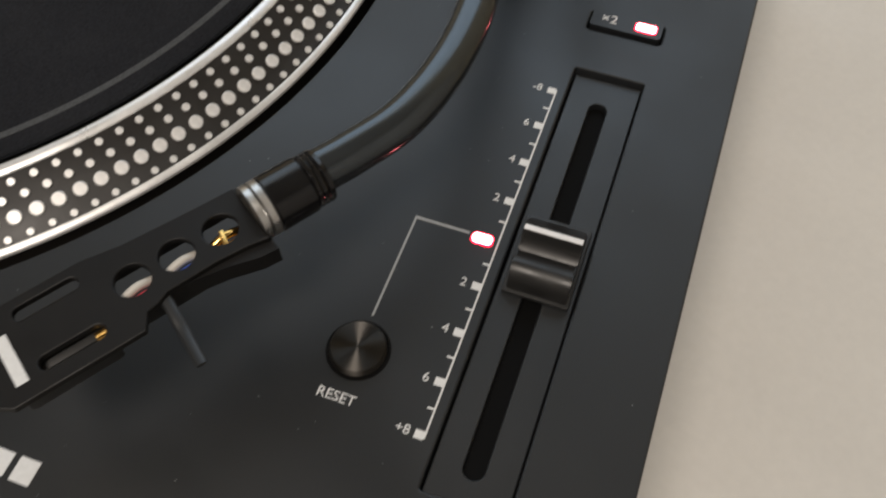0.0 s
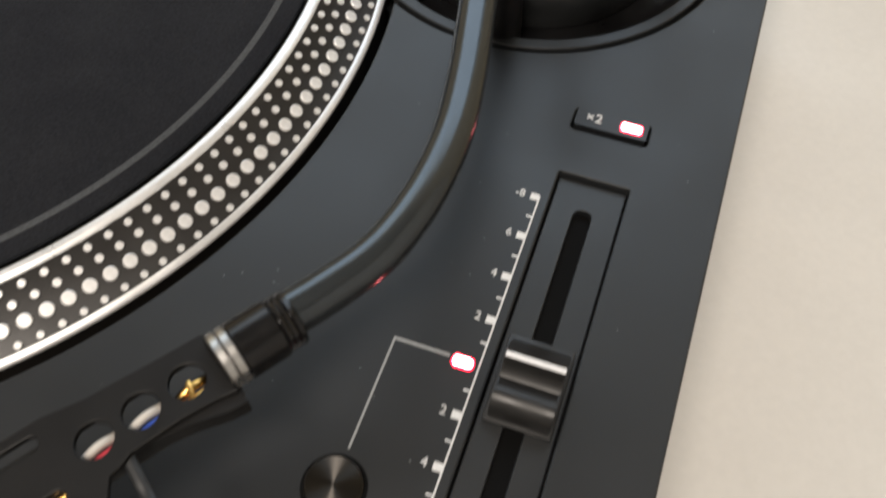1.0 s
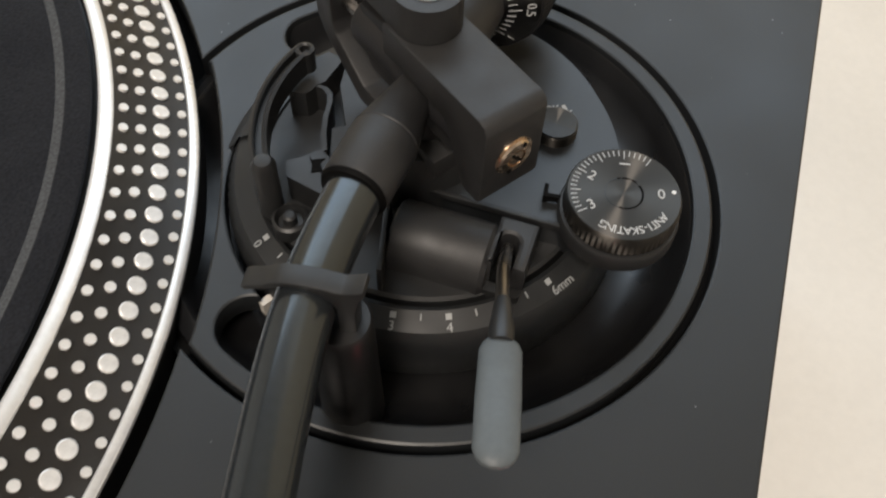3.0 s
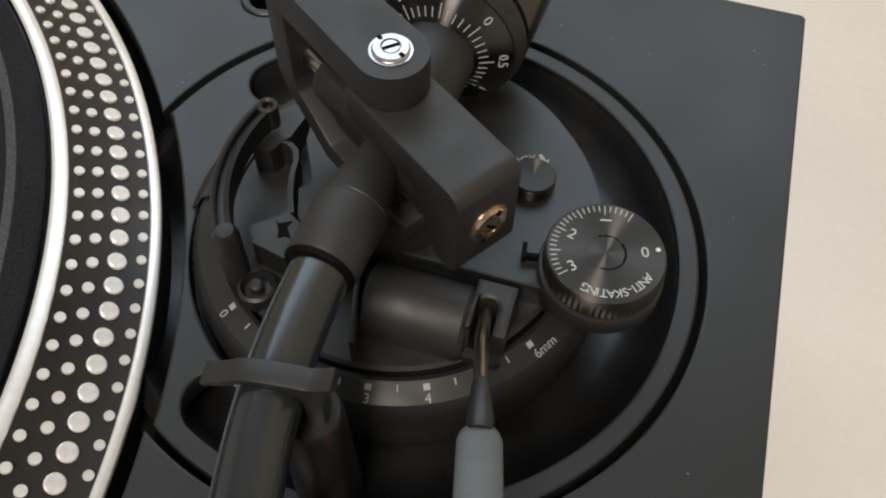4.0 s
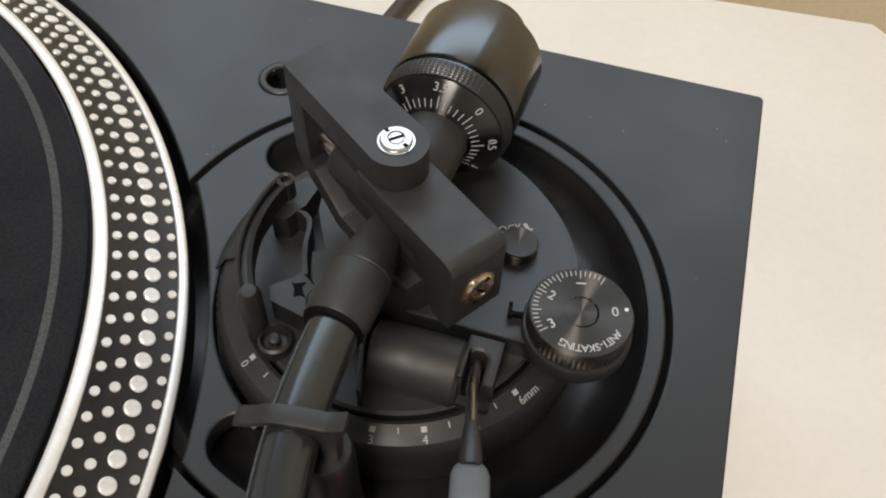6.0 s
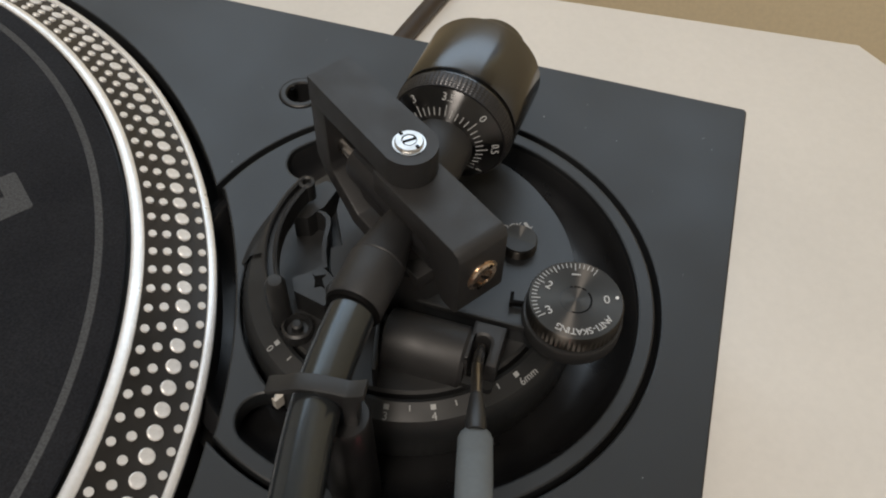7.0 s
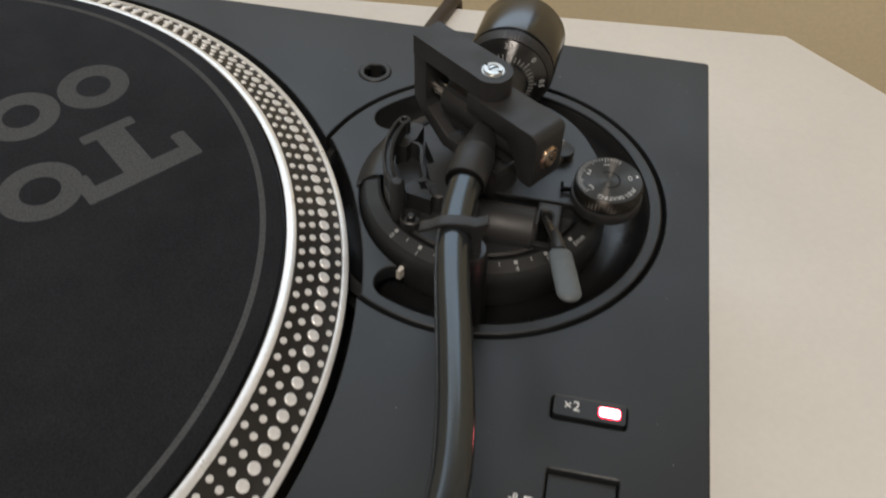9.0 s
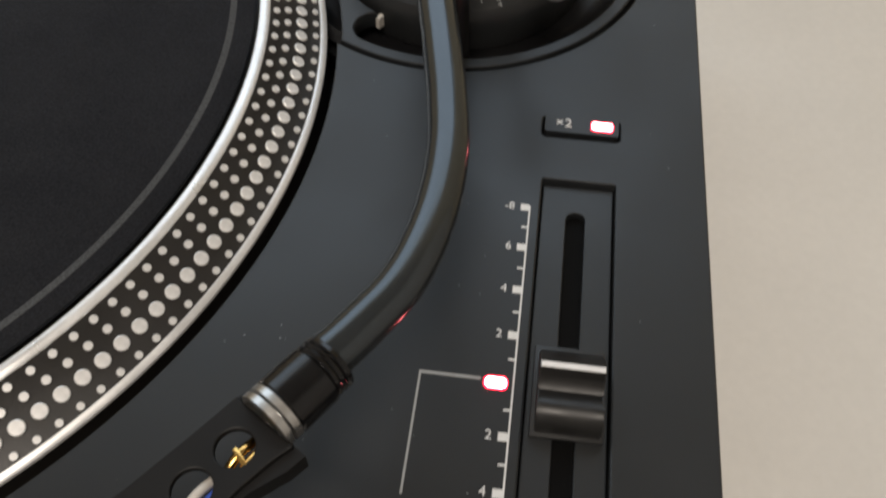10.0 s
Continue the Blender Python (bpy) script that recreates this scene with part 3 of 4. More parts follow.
    # cueing lever
    p0, p1, p2, p3 = Vector((0.2192, 0.0640, 0.0120)), Vector((0.2206, 0.0535, 0.0205)), Vector((0.2243, 0.0365, 0.0300)), Vector((0.2292, 0.0150, 0.0346))
    rod = part("cueing_lever", sweep(spline([p0, p1, p2.lerp(p1, 0.05), p2]), 0.00115, 14), M_ROD, base, "bent steel cueing lever")
    part("grip_collar", sweep([p2.lerp(p3, t) for t in (-0.34, -0.30, -0.02, 0.06)], [0.0012, 0.0014, 0.0021, 0.0019], 20), M_PLASTIC, rod, "black tapered rubber collar")
    ts = [0.0, 0.02, 0.06, 0.12, 0.5, 0.88, 0.94, 0.98, 1.0]
    part("lever_grip", sweep([p2.lerp(p3, t) for t in ts], [0.0010, 0.0020, 0.0028, 0.0033, 0.0034, 0.0033, 0.0028, 0.0020, 0.0010], 28, flat=0.42), M_GREYRUB, rod, "flat grey rubber grip")
    # lock knob and its lettering
    lk = part("lock_knob", lathe([(0.0044, 0.0120), (0.0044, 0.0152), (0.0040, 0.0156), (0, 0.0156)], Matrix.Translation((0.2206, 0.0940, 0)), 36), M_TURNED, base, "round turned black lock knob")
    part("lock_step", prism(arc(0.2206, 0.0940, 0.0043, 185, 345, 18), 0.0154, 0.0160, 0.0003), M_PLASTIC, lk)
    place("lock_lettering", lettering("LOCK", 0.0026, Matrix.Translation((0.2172, 0.0986, 0.0130)) @ pose(0, 0, 0, 0, 0, 28)), M_GREYINK, base, smooth=0)
    part("lock_arrow", prism([(-0.0016, 0.0004), (0.0003, 0.0004), (0.0002, 0.0012), (0.0018, -0.0004), (0.0, -0.0014), (0.0001, -0.0005), (-0.0016, -0.0004)], 0, 0.0001,
                             m=Matrix.Translation((0.2215, 0.1000, 0.0130)) @ pose(0, 0, 0, 0, 0, -50)), M_GREYINK, base, smooth=0)
    # pointer beside the dial
    part("dial_pointer", block(0.0042, 0.0008, 0.0016, Matrix.Translation((0.2250, 0.0766, 0.0142)) @ pose(0, 0, 0, 0, 0, 8)), M_PIT, base)
    part("dial_pointer", block(0.0008, 0.0032, 0.0018, Matrix.Translation((0.2228, 0.0772, 0.0143)) @ pose(0, 0, 0, 0, 0, 8)), M_PIT, base)
    # anti-skating dial
    kx, ky, kz = 0.2369, 0.0772, 0.0204
    part("dial_seat", lathe([(0, 0.0106), (0.0104, 0.0106), (0.0114, 0.0116), (0.0114, 0.0147), (0.0111, 0.0152), (0.0104, 0.0153), (0.0102, 0.0150), (0, 0.0150)], Matrix.Translation((kx, ky, 0)), 64), M_PLASTIC, base,
         "round black seat under the dial")
    bm = bmesh.new()
    n = 120
    cols = []
    for i in range(n):
        a = 2 * math.pi * i / n
        k = 0.00022 if i % 2 else 0
        cols.append([bm.verts.new((r * math.cos(a), r * math.sin(a), z)) for r, z in ((0.0098, -0.0052), (0.0108 - k, -0.0044), (0.0108 - k, -0.0008), (0.0104, -0.0001), (0.0103, 0.0))])
    for i in range(n):
        c, d = cols[i], cols[(i + 1) % n]
        for j in range(4):
            bm.faces.new((c[j], d[j], d[j + 1], c[j + 1]))
    bm.faces.new([c[-1] for c in cols])
    dial = part("antiskating_dial", bm, M_TURNED, base, "turned black anti-skating dial with white scale", smooth=25)
    K = Matrix.Translation((kx, ky, kz))
    dial.matrix_basis = K
    up = Matrix.Translation((0, 0, 0.00006))

    def on_dial(name, me):
        place(name, me, M_ETCH, dial, smooth=0)

    # raised black arcs paint the shade in the hub's groove, wider on the right
    for h0, h1 in ((-95, -20), (-20, 48), (62, 78), (84, 108), (114, 124)):
        wide = 0.00040 if -20 <= h0 < 60 else 0.00024
        part("hub_groove_shade", lathe([(0.0036 - wide, 0.0), (0.0036 - wide, 0.00010), (0.0036, 0.00010), (0.0036, 0.0)], n=14, a0=h0, a1=h1), M_PIT, dial)
    part("hub_ring", lathe([(0.00345, 0.0), (0.00345, 0.00007), (0.0036, 0.00007), (0.0036, 0.0)], n=40), M_PLASTIC, dial)
    for k in range(26):
        a = 224 - k * 6.1
        major = k % 5 == 0
        long = 0.0019 if major else 0.0012
        part("dial_tick", block(long, 0.00018, 0.0001, up @ pose(0, 0, 0, 0, 0, a) @ Matrix.Translation((0.0099 - long / 2, 0, 0))), M_ETCH, dial, smooth=0)
    for body, a in (("3", 221), ("2", 163), ("1", 102), ("0", 18)):
        r = 0.0068
        on_dial("dial_number", lettering(body, 0.0030, up @ pose(0, 0, 0, 0, 0, a) @ Matrix.Translation((r, 0, 0)) @ pose(0, 0, 0, 0, 0, 180)))
    part("dial_dot", lathe([(0.00042, 0.0), (0.00042, 0.0001), (0, 0.0001)], Matrix.Translation((0.0092 * math.cos(radians(20)), 0.0092 * math.sin(radians(20)), 0)), 16), M_WHITE, dial)
    word = "ANTI-SKATING"
    a = -17.0
    for ch in word:
        wdt = 5.0 if ch in "I-" else 8.6
        a -= wdt / 2
        on_dial("dial_letter", lettering(ch, 0.0023, up @ pose(0, 0, 0, 0, 0, a) @ Matrix.Translation((0.0083, 0, 0)) @ pose(0, 0, 0, 0, 0, -90)))
        a -= wdt / 2
    # arm lifter: curved channel on posts
    P = Matrix.Translation((QX, QY, 0))
    lift = part("arm_lifter", lathe([(0.0304, 0.0150), (0.0304, 0.0203), (0.0310, 0.0206), (0.0314, 0.0203), (0.0314, 0.0186), (0.0328, 0.0186), (0.0328, 0.0203), (0.0332, 0.0206), (0.0338, 0.0203), (0.0338, 0.0150), (0.0304, 0.0150)],
                                    P, 28, a0=160, a1=216), M_PLASTIC, base, "curved black arm lifter rail")
    ex, ey = QX + 0.0318 * math.cos(radians(217)), QY + 0.0318 * math.sin(radians(217))
    part("lifter_end", lathe([(0, 0.0218), (0.0016, 0.0214), (0.0024, 0.0200), (0.0024, 0.0055), (0, 0.0055)], Matrix.Translation((ex, ey, 0)), 20), M_PLASTIC, lift)
    ox, oy = QX + 0.0318 * math.cos(radians(160)), QY + 0.0318 * math.sin(radians(160))
    part("lifter_end", lathe([(0, 0.0186), (0.0010, 0.0186), (0.0010, 0.0203), (0.0014, 0.0206), (0.0020, 0.0203), (0.0020, 0.0150), (0, 0.0150)], Matrix.Translation((ox, oy, 0)), 20), M_PLASTIC, lift)
    part("lifter_arm", prism([(0.1722, 0.0690), (0.1745, 0.0706), (0.1763, 0.0722), (0.1778, 0.0740), (0.1835, 0.0705), (0.1822, 0.0637), (0.1741, 0.0655)], 0.0055, 0.0128, 0.0005), M_PLASTIC, base)
    # black inlay on the arm, drawn for the dark of a star-shaped hole
    part("arm_slot_shade", prism([(0.1763, 0.0715), (0.1772, 0.0708), (0.1795, 0.0720), (0.1790, 0.0706), (0.1807, 0.0682), (0.1795, 0.0686), (0.1782, 0.0678), (0.1777, 0.0695)], 0.0120, 0.0130), M_PIT, base)
    part("plate_shelf", prism([(0.1655, 0.0860), (0.1674, 0.0863), (0.1690, 0.0866), (0.1698, 0.0877), (0.1703, 0.0896), (0.1716, 0.0912), (0.1728, 0.0985), (0.1690, 0.0995), (0.1652, 0.0943)], 0.0055, 0.0128, 0.0004), M_PLASTIC, base)
    edge = [(0.1700, 0.0893), (0.1716, 0.0892), (0.1733, 0.0880), (0.1742, 0.0858), (0.1749, 0.0817), (0.1762, 0.0775), (0.1780, 0.0736)]
    part("plate_wall", prism(edge + [(x + 0.0009, y + 0.0007) for x, y in reversed(edge)], 0.0055, 0.0127, 0.0002), M_PLASTIC, base)
    part("pivot_plate", prism([(0.1748, 0.0915), (0.1800, 0.0816), (0.1776, 0.0800), (0.1799, 0.0738), (0.1830, 0.0700), (0.1914, 0.0648), (0.1884, 0.0808), (0.1914, 0.0948), (0.1840, 0.1045), (0.1735, 0.0990)], 0.004, 0.0124, 0.0005), M_PLASTIC, base)
    part("lifter_post", lathe([(0.0036, 0.0050), (0.0036, 0.0128), (0.0030, 0.0134), (0, 0.0134)], Matrix.Translation((QX - 0.0130, QY - 0.0120, 0)), 24), M_PLASTIC, base)
    part("lifter_cup", lathe([(0.0036, 0.0050), (0.0036, 0.0084), (0.0030, 0.0088), (0.0024, 0.0072), (0, 0.0072)], Matrix.Translation((QX - 0.0205, QY - 0.0215, 0)), 24), M_PLASTIC, base)
    part("lifter_screw", lathe([(0.0014, 0.0066), (0.0014, 0.0092), (0.0009, 0.0096), (0, 0.0096)], Matrix.Translation((QX - 0.0205, QY - 0.0215, 0)), 16), M_PLASTIC, base)
    part("pivot_column", lathe([(0.0110, 0.0050), (0.0105, 0.0150), (0.0090, 0.0200), (0.0, 0.0200)], P, 40), M_PLASTIC, base)
    # armrest: post, cradle and clip
    ax, ay = 0.2000, 0.0318
    part("armrest_post", lathe([(0.0060, -0.0108), (0.0056, 0.0060), (0.0053, 0.0180), (0.0051, 0.0286), (0.0046, 0.0294), (0, 0.0294)], Matrix.Translation((ax, ay, 0)), 32), M_GLOSS, base, "black armrest post")
    # band over the tube: flared lip on the platter side, arch, cheek running down to the post
    C = Matrix.Translation((0.1952, 0.0312, PZ)) @ pose(0, 0, 0, 0, 0, 7)
    outer = [(-0.0094, 0.0026), (-0.0080, 0.0034), (-0.0062, 0.0040), (-0.0046, 0.0052), (-0.0026, 0.0060), (0.0, 0.0063), (0.0034, 0.0062), (0.0060, 0.0058), (0.0082, 0.0066), (0.0094, 0.0074), (0.0097, 0.0062), (0.0086, 0.0040), (0.0080, 0.0006), (0.0078, -0.0090)]
    inner = [(0.0050, -0.0090), (0.0052, -0.0030), (0.0051, 0.0010), (0.0042, 0.0030), (0.0024, 0.0046), (0.0, 0.0051), (-0.0024, 0.0048), (-0.0042, 0.0038), (-0.0060, 0.0028), (-0.0076, 0.0023), (-0.0090, 0.0018)]
    part("armrest_clip", casting(outer + inner, -0.0018, 0.0018, 0.0004, C), M_PLASTIC, base, "black hooked armrest clip over the tube")


tonearm_base()


# ---------------------------------------------------------------- tonearm
def tonearm():
    line = spline([(0.1958, 0.0660, PZ), (0.1950, 0.0530, PZ), (0.1949, 0.0400, PZ), (0.1959, 0.0278, PZ), (0.1983, 0.0148, PZ), (0.2023, -0.0032, PZ), (0.2061, -0.0222, PZ),
                   (0.2081, -0.0387, PZ), (0.2074, -0.0553, PZ), (0.2037, -0.0708, PZ), (0.1968, -0.0832, PZ), (0.1902, -0.0927, PZ)], 10)
    for p in line:
        p.z -= 0.0013 * min(1.0, max(0.0, (0.035 - p.y) / 0.11))
    arm = thing("tonearm", "black S-shaped tonearm with gimbal yoke and counterweight, held in its armrest", "tonearm")
    part("arm_tube", sweep(line, 0.0048, 28), M_TUBE, arm, "glossy black S-shaped tube")
    back = Vector((0.085, 0.9964, 0)).normalized()
    A = Matrix.Translation((PX, PY, PZ)) @ back.to_track_quat("Z", "Y").to_matrix().to_4x4()
    # sleeve and cone in front of the pivot
    front = Vector((-0.085, -0.9964, 0)).normalized()
    F = Matrix.Translation((PX, PY, PZ)) @ front.to_track_quat("Z", "Y").to_matrix().to_4x4()
    part("arm_sleeve", lathe([(0.0, -0.004), (0.0022, -0.004), (0.0027, 0.001), (0.0060, 0.0172), (0.00585, 0.0175), (0.0061, 0.0178), (0.0060, 0.0286), (0.0056, 0.0294), (0.0046, 0.0296)], F, 40), M_YOKE, arm,
         "satin black tapered sleeve")
    part("sleeve_seam", lathe([(0.0057, 0.0290), (0.0059, 0.0294), (0.0055, 0.0301), (0.0045, 0.0304)], F, 40), M_PIT, arm)
    # gimbal yoke: local x along the tilt axis away from the platter, y towards the counterweight
    U = Matrix.Translation((PX, PY, 0)) @ pose(0, 0, 0, 0, 0, -35.3)
    yk = thing_part("yoke", arm, "matte black cast gimbal yoke")
    upper = [(-0.0290, 0.0054), (-0.0290, -0.0054), (-0.0010, -0.0059)] + arc(0, 0, 0.0060, -88, 88, 24) + [(-0.0010, 0.0059)]
    part("upper_arm", prism(upper, 0.0464, 0.0533, 0.0007, m=U), M_YOKE, yk)
    lower = [(-0.0040, 0.0462), (0.0226, 0.0462), (0.0240, 0.0456), (0.0247, 0.0442), (0.0247, 0.0282), (0.0243, 0.0270), (0.0234, 0.0264), (0.0196, 0.0264), (0.0178, 0.0300), (0.0150, 0.0372), (0.0130, 0.0392), (-0.0040, 0.0396)]
    part("lower_arm", casting(lower, -0.0066, 0.0060, 0.0011, U), M_YOKE, yk)
    leg = [(-0.0290, 0.0466), (-0.0288, 0.0300), (-0.0264, 0.0262), (-0.0150, 0.0172), (0.0100, 0.0172), (0.0100, 0.0222), (-0.0130, 0.0222), (-0.0222, 0.0288), (-0.0232, 0.0310), (-0.0236, 0.0466)]
    part("side_leg", casting(leg, -0.0054, 0.0050, 0.0005, U), M_YOKE, yk)
    gimbal = [(-0.0160, 0.0405), (-0.0160, 0.0300), (-0.0130, 0.0262), (0.0120, 0.0262), (0.0140, 0.0290), (0.0140, 0.0390), (0.0120, 0.0410)]
    # plinth's darker black puts the shade of the yoke's opening into this part
    part("inner_gimbal", casting(gimbal, -0.0034, 0.0034, 0.0006, U), M_BODY, yk)
    def screw(name, m, mat, r):
        part(name, lathe([(r * 1.14, -0.0006), (r * 1.14, 0.0001), (r * 0.98, 0.0001), (r, 0.0004), (r * 0.92, 0.0008), (r * 0.55, 0.0009), (r * 0.52, 0.0003), (r * 0.46, 0.0003), (r * 0.44, 0.0008), (0, 0.0008)], m, 36), mat, yk,
                 "slotted pivot screw in a bright ring")
        part("screw_slot", block(r * 0.9, r * 0.16, 0.0002, m @ Matrix.Translation((0, 0, 0.00085)) @ pose(0, 0, 0, 0, 0, 40)), M_PIT, yk)
        for a in (150, 330):
            part("ring_notch", block(r * 0.26, r * 0.2, 0.0004, m @ pose(0, 0, 0, 0, 0, a) @ Matrix.Translation((r * 0.82, 0, 0.0008))), M_PIT, yk)
    screw("pivot_screw", Matrix.Translation((PX, PY, 0.0534)), M_STEEL, 0.0030)
    screw("side_screw", U @ Matrix.Translation((0.0247, -0.0002, 0.0358)) @ pose(0, 0, 0, 0, 90, 0), M_BRONZE, 0.0034)
    part("side_screw_inside", lathe([(0, 0), (0.0022, 0), (0.0022, 0.006), (0.0014, 0.0066), (0, 0.0066)], U @ Matrix.Translation((-0.0240, -0.0008, PZ)) @ pose(0, 0, 0, 0, 90, 0), 20), M_ROD, yk)
    # hub blackened likewise, for the shaded void inside the yoke
    part("pivot_hub", lathe([(0, -0.0170), (0.0050, -0.0170), (0.0054, -0.0160), (0.0054, 0.0150), (0.0048, 0.0160), (0, 0.0160)], U @ Matrix.Translation((0, 0, PZ)) @ pose(0, 0, 0, 0, 90, 0), 28), M_BODY, yk)
    part("yoke_stem", lathe([(0.0060, 0.0165), (0.0060, 0.0300), (0, 0.0300)], Matrix.Translation((PX, PY, 0)), 28), M_PLASTIC, yk)
    # rear stub, dial and counterweight
    part("rear_stub", lathe([(0, 0), (0.0072, 0.0), (0.0072, 0.0200), (0.0068, 0.0204), (0.0068, 0.0240), (0, 0.0240)], A, 40), M_YOKE, arm, "satin black stub behind the pivot")
    dl = part("weight_dial", lathe([(0.0062, 0.0207), (0.0066, 0.0200), (0.0133, 0.0235), (0.0136, 0.0239)], n=72), M_DIAL, arm, "glossy black stylus-force dial with white scale")
    dl.matrix_basis = A

    def under_dial(ob):
        ob.matrix_parent_inverse = A.inverted()

    bm = bmesh.new()
    n = 168
    cols = []
    rows = [(0.0134, 0.0236)] + [(0.0138 + 0.0008 * math.sin(math.pi / 2 * t / 12), 0.0237 + 0.0037 * t / 12) for t in range(13)] + [(0.0142, 0.0278)]
    for i in range(n):
        a = 2 * math.pi * i / n
        cols.append([bm.verts.new(A @ Vector(((r + (0.00014 if i % 2 and j % 2 and 0 < j < 14 else 0)) * math.cos(a), (r + (0.00014 if i % 2 and j % 2 and 0 < j < 14 else 0)) * math.sin(a), s))) for j, (r, s) in enumerate(rows)])
    for i in range(n):
        c, d = cols[i], cols[(i + 1) % n]
        for j in range(len(rows) - 1):
            bm.faces.new((c[j], d[j], d[j + 1], c[j + 1]))
    under_dial(part("knurled_ring", bm, M_KNURL, dl, "knurled black ring", smooth=0))
    cw = part("counterweight", lathe([(0.0132, 0.0275), (0.0142, 0.0278), (0.0142, 0.0282), (0.0137, 0.0284), (0.0135, 0.0288), (0.0145, 0.0291), (0.0147, 0.0295), (0.0147, 0.0478), (0.0144, 0.0484), (0.0078, 0.0485)], n=72), M_WEIGHT, arm,
              "dark metallic cylindrical counterweight")
    cw.matrix_basis = A
    part("weight_boss", lathe([(0.0082, 0.0480), (0.0082, 0.0570), (0.0077, 0.0578), (0.0040, 0.0578), (0.0036, 0.0565), (0, 0.0565)], n=48), M_WEIGHT, cw)
    # marks on the conical face; angle counted from straight up, clockwise as seen from the front
    fs = math.atan2(0.0035, 0.0067)
    lx, lz = Vector((back.y, -back.x, 0)), Vector((0, 0, 1))
    def on_face(r, a, off=0.00010):
        a = radians(a)
        rad = lx * math.sin(a) + lz * math.cos(a)
        tang = lx * math.cos(a) - lz * math.sin(a)
        upv = (rad * math.cos(fs) + back * math.sin(fs)).normalized()
        nor = tang.cross(upv).normalized()
        s = 0.0200 + (r - 0.0066) * (0.0035 / 0.0067)
        p = Vector((PX, PY, PZ)) + back * s + rad * r + nor * off
        m = Matrix((tang, upv, nor)).transposed().to_4x4()
        m.translation = p
        return m
    for k in range(40):
        a = 45 + 9.0 * k
        major = k % 5 == 0
        lg = 0.0027 if major else 0.0018
        under_dial(part("dial_tick", block(0.00020, lg, 0.00008, on_face(0.0077 + lg / 2, a)), M_ETCH, dl, smooth=0))
    for k, body in enumerate(("0", "0.5", "1", "1.5", "2", "2.5", "3", "3.5")):
        under_dial(place("dial_number", lettering(body, 0.0026, on_face(0.0117, 45 + 45 * k), 0.00006), M_ETCH, dl, smooth=0))
    # headshell: local x ahead, y to the left of it
    d = Vector((-0.555, -0.832, 0)).normalized()
    H = Matrix.Translation((0.1850, -0.1024, -0.0013)) @ Matrix((d, d.cross(Vector((0, 0, 1))), Vector((0, 0, 1)))).transposed().to_4x4()
    N = H @ Matrix.Translation((0, 0, PZ)) @ pose(0, 0, 0, 0, 90, 0)
    part("locking_nut", lathe([(0.0046, -0.0150), (0.0058, -0.0146), (0.0060, -0.0138), (0.0056, -0.0134), (0.0060, -0.0128), (0.0056, -0.0122), (0.0060, -0.0116), (0.0056, -0.0110), (0.0062, -0.0104),
                               (0.0062, -0.0022), (0.0058, -0.0018), (0.0, -0.0018)], N, 40), M_NUT, arm, "ribbed glossy black locking nut")
    for s in (-0.0016, 0.0004):
        part("nut_ring", lathe([(0.0050, s - 0.0002), (0.0061, s), (0.0061, s + 0.0014), (0.0050, s + 0.0016)], N, 40), M_STEEL, arm, "bright steel ring")
    hs = 0.0355
    out = [(0.0020, -0.0074), (0.0060, -0.0066), (0.0130, -0.0060), (0.0235, -0.0062), (0.0262, -0.0074), (0.0285, -0.0078), (0.0305, -0.0112), (0.0560, -0.0112),
           (0.0600, -0.0080), (0.0600, 0.0080), (0.0560, 0.0100), (0.0340, 0.0100), (0.0260, 0.0085), (0.010, 0.0075), (0.0020, 0.0072)]
    holes = [arc(0.0088, 0.0, 0.0036, 0, 350, 30), arc(0.0184, 0.0, 0.0036, 0, 350, 30), arc(0.0278, 0.0, 0.0036, 0, 350, 30),
             slot(0.0362, 0.0045, 0.0492, 0.0077, 0.0015), slot(0.0362, -0.0077, 0.0492, -0.0045, 0.0015)]
    me = plate([out[::-1]] + [h[::-1] for h in holes], hs - 0.0016, hs, 0.0003)
    bm = bmesh.new()
    bm.from_mesh(me)
    bmesh.ops.remove_doubles(bm, verts=bm.verts, dist=2e-6)
    bm.transform(H)
    bmesh.ops.recalc_face_normals(bm, faces=bm.faces)
    bm.to_mesh(me)
    bm.free()
    sh = thing("headshell", "matte black headshell with round holes, slots and finger lift", "headshell")
    place("shell_plate", me, M_SHELL, sh, smooth=20)
    bm = block(0.030, 0.0012, 0.0060, H @ Matrix.Translation((0.016, -0.0054, hs - 0.0042)), 0.0004)
    block(0.030, 0.0012, 0.0060, H @ Matrix.Translation((0.016, 0.0070, hs - 0.0042)), 0.0004, bm)
    part("headshell_side", bm, M_SHELL, sh)
    part("headshell_neck", prism([(0.0015, -0.0098), (0.0055, -0.0094), (0.0120, -0.0074), (0.0200, -0.0060), (0.0200, -0.0045), (0.0015, -0.0045)], hs - 0.0060, hs - 0.0014, 0.0004, m=H), M_SHELL, sh)
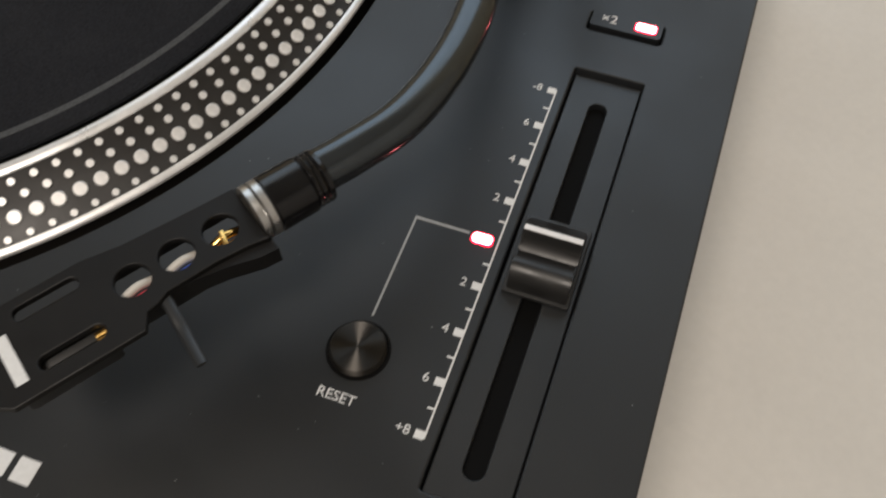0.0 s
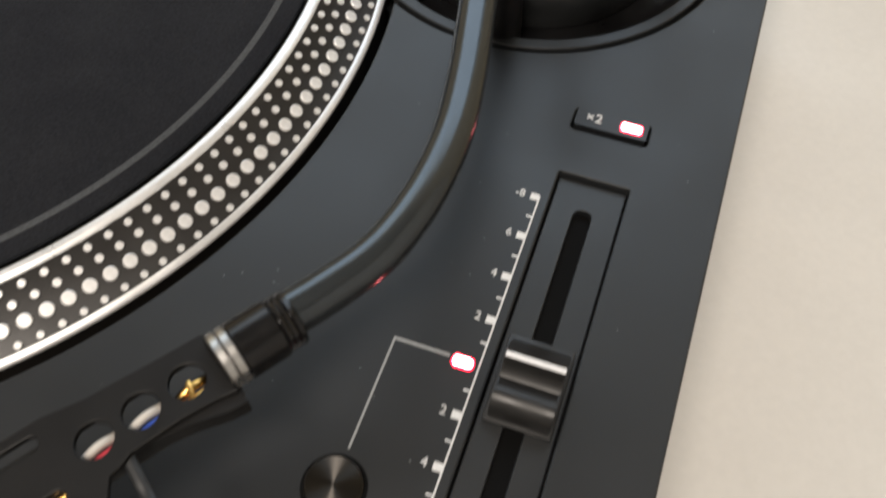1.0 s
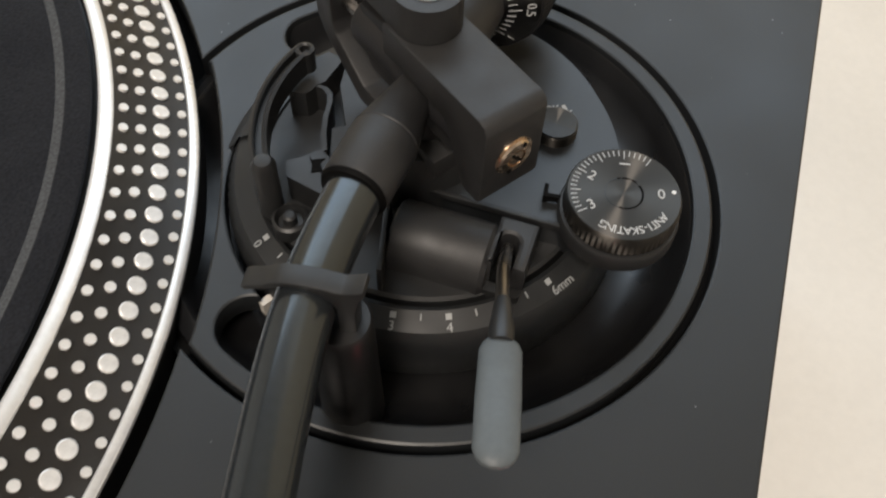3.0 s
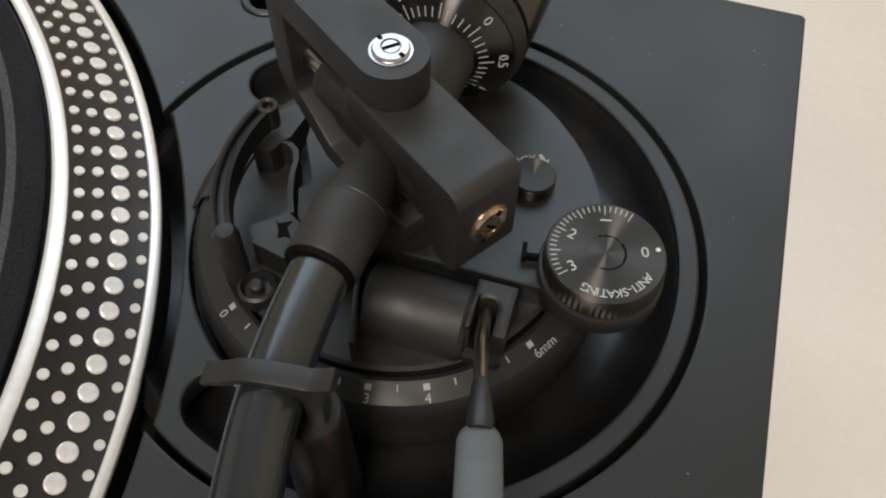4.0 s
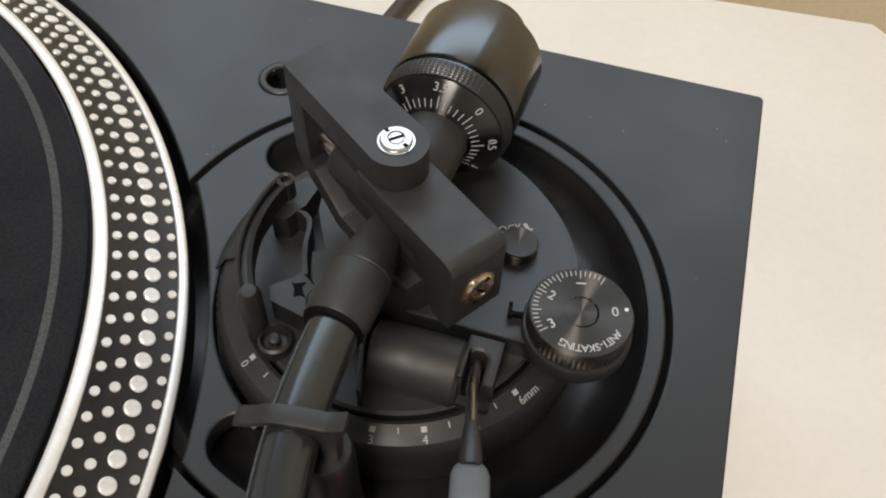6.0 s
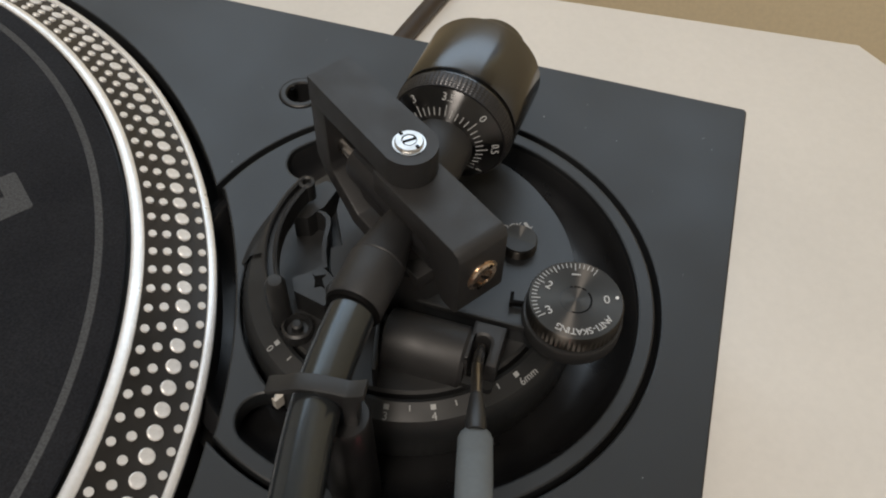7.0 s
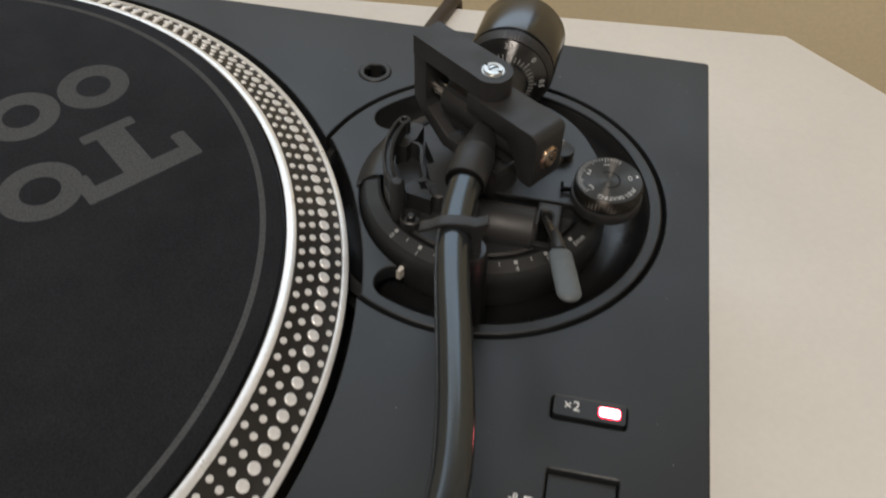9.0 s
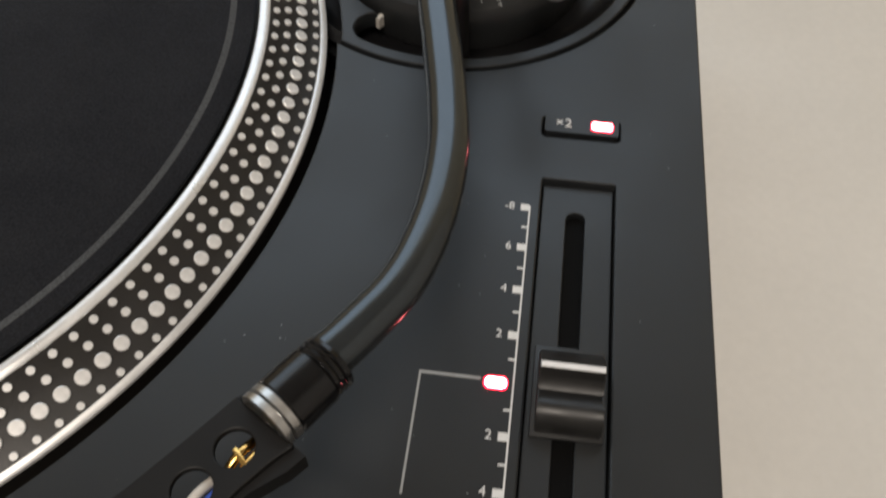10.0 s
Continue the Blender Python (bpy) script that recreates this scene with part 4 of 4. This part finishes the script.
    part("cartridge", block(0.0200, 0.0130, 0.0110, H @ Matrix.Translation((0.0460, 0.0005, hs - 0.0080)), 0.0015), M_PLASTIC, sh, "black cartridge below the headshell")
    a, b, c = H @ Vector((0.0245, -0.0060, hs - 0.0016)), H @ Vector((0.0250, -0.0150, hs - 0.0026)), H @ Vector((0.0255, -0.0225, hs - 0.0016))
    lift = part("finger_lift", sweep(spline([a, a.lerp(b, 0.5), b, c]), [0.0012] * 24 + [0.0010], 16, flat=0.4), M_DECK, sh, "thin dark grey finger lift")
    for x, mats in ((0.0088, (M_GOLD, M_GOLD)), (0.0184, (M_WIRE_W, M_WIRE_B)), (0.0278, (M_WIRE_W, M_WIRE_R))):
        for j, mt in enumerate(mats):
            y = -0.0006 - 0.0021 * j
            part("lead", sweep(spline([H @ Vector((x - 0.0042, y + 0.0004, hs - 0.0034)), H @ Vector((x, y, hs - 0.0020 - 0.0008 * j)), H @ Vector((x + 0.0044, y - 0.0004, hs - 0.0034))]), 0.00092, 12), mt, sh)
    part("contact_clip", block(0.0010, 0.0044, 0.0012, H @ Matrix.Translation((0.0092, -0.0016, hs - 0.0016)) @ pose(0, 0, 0, 0, 0, 12), 0.0003), M_GOLD, sh)
    part("contact_pin", sweep([H @ Vector((0.0366, -0.0052, hs - 0.0030)), H @ Vector((0.0386, -0.0052, hs - 0.0030))], 0.0010, 12), M_GOLD, sh)
    part("print_bar", block(0.0024, 0.0112, 0.0001, H @ Matrix.Translation((0.0528, -0.0020, hs + 0.00005))), M_WHITE, sh)


tonearm()


# ---------------------------------------------------------------- cable behind
def cable():
    z = TABLE_Z + 0.0044
    pts = spline([(0.107, 0.1760, -0.060), (0.111, 0.205, -0.085), (0.117, 0.250, z), (0.1295, 0.310, z), (0.1355, 0.338, z), (0.1385, 0.3535, z - 0.003), (0.1390, 0.3590, z - 0.022), (0.1390, 0.3600, z - 0.10), (0.1390, 0.3600, -0.40)], 10)
    tagged(part("power_cable", sweep(pts, 0.0044, 16), M_CABLE), "dark rubber cable running off the back of the table", "cable")


cable()
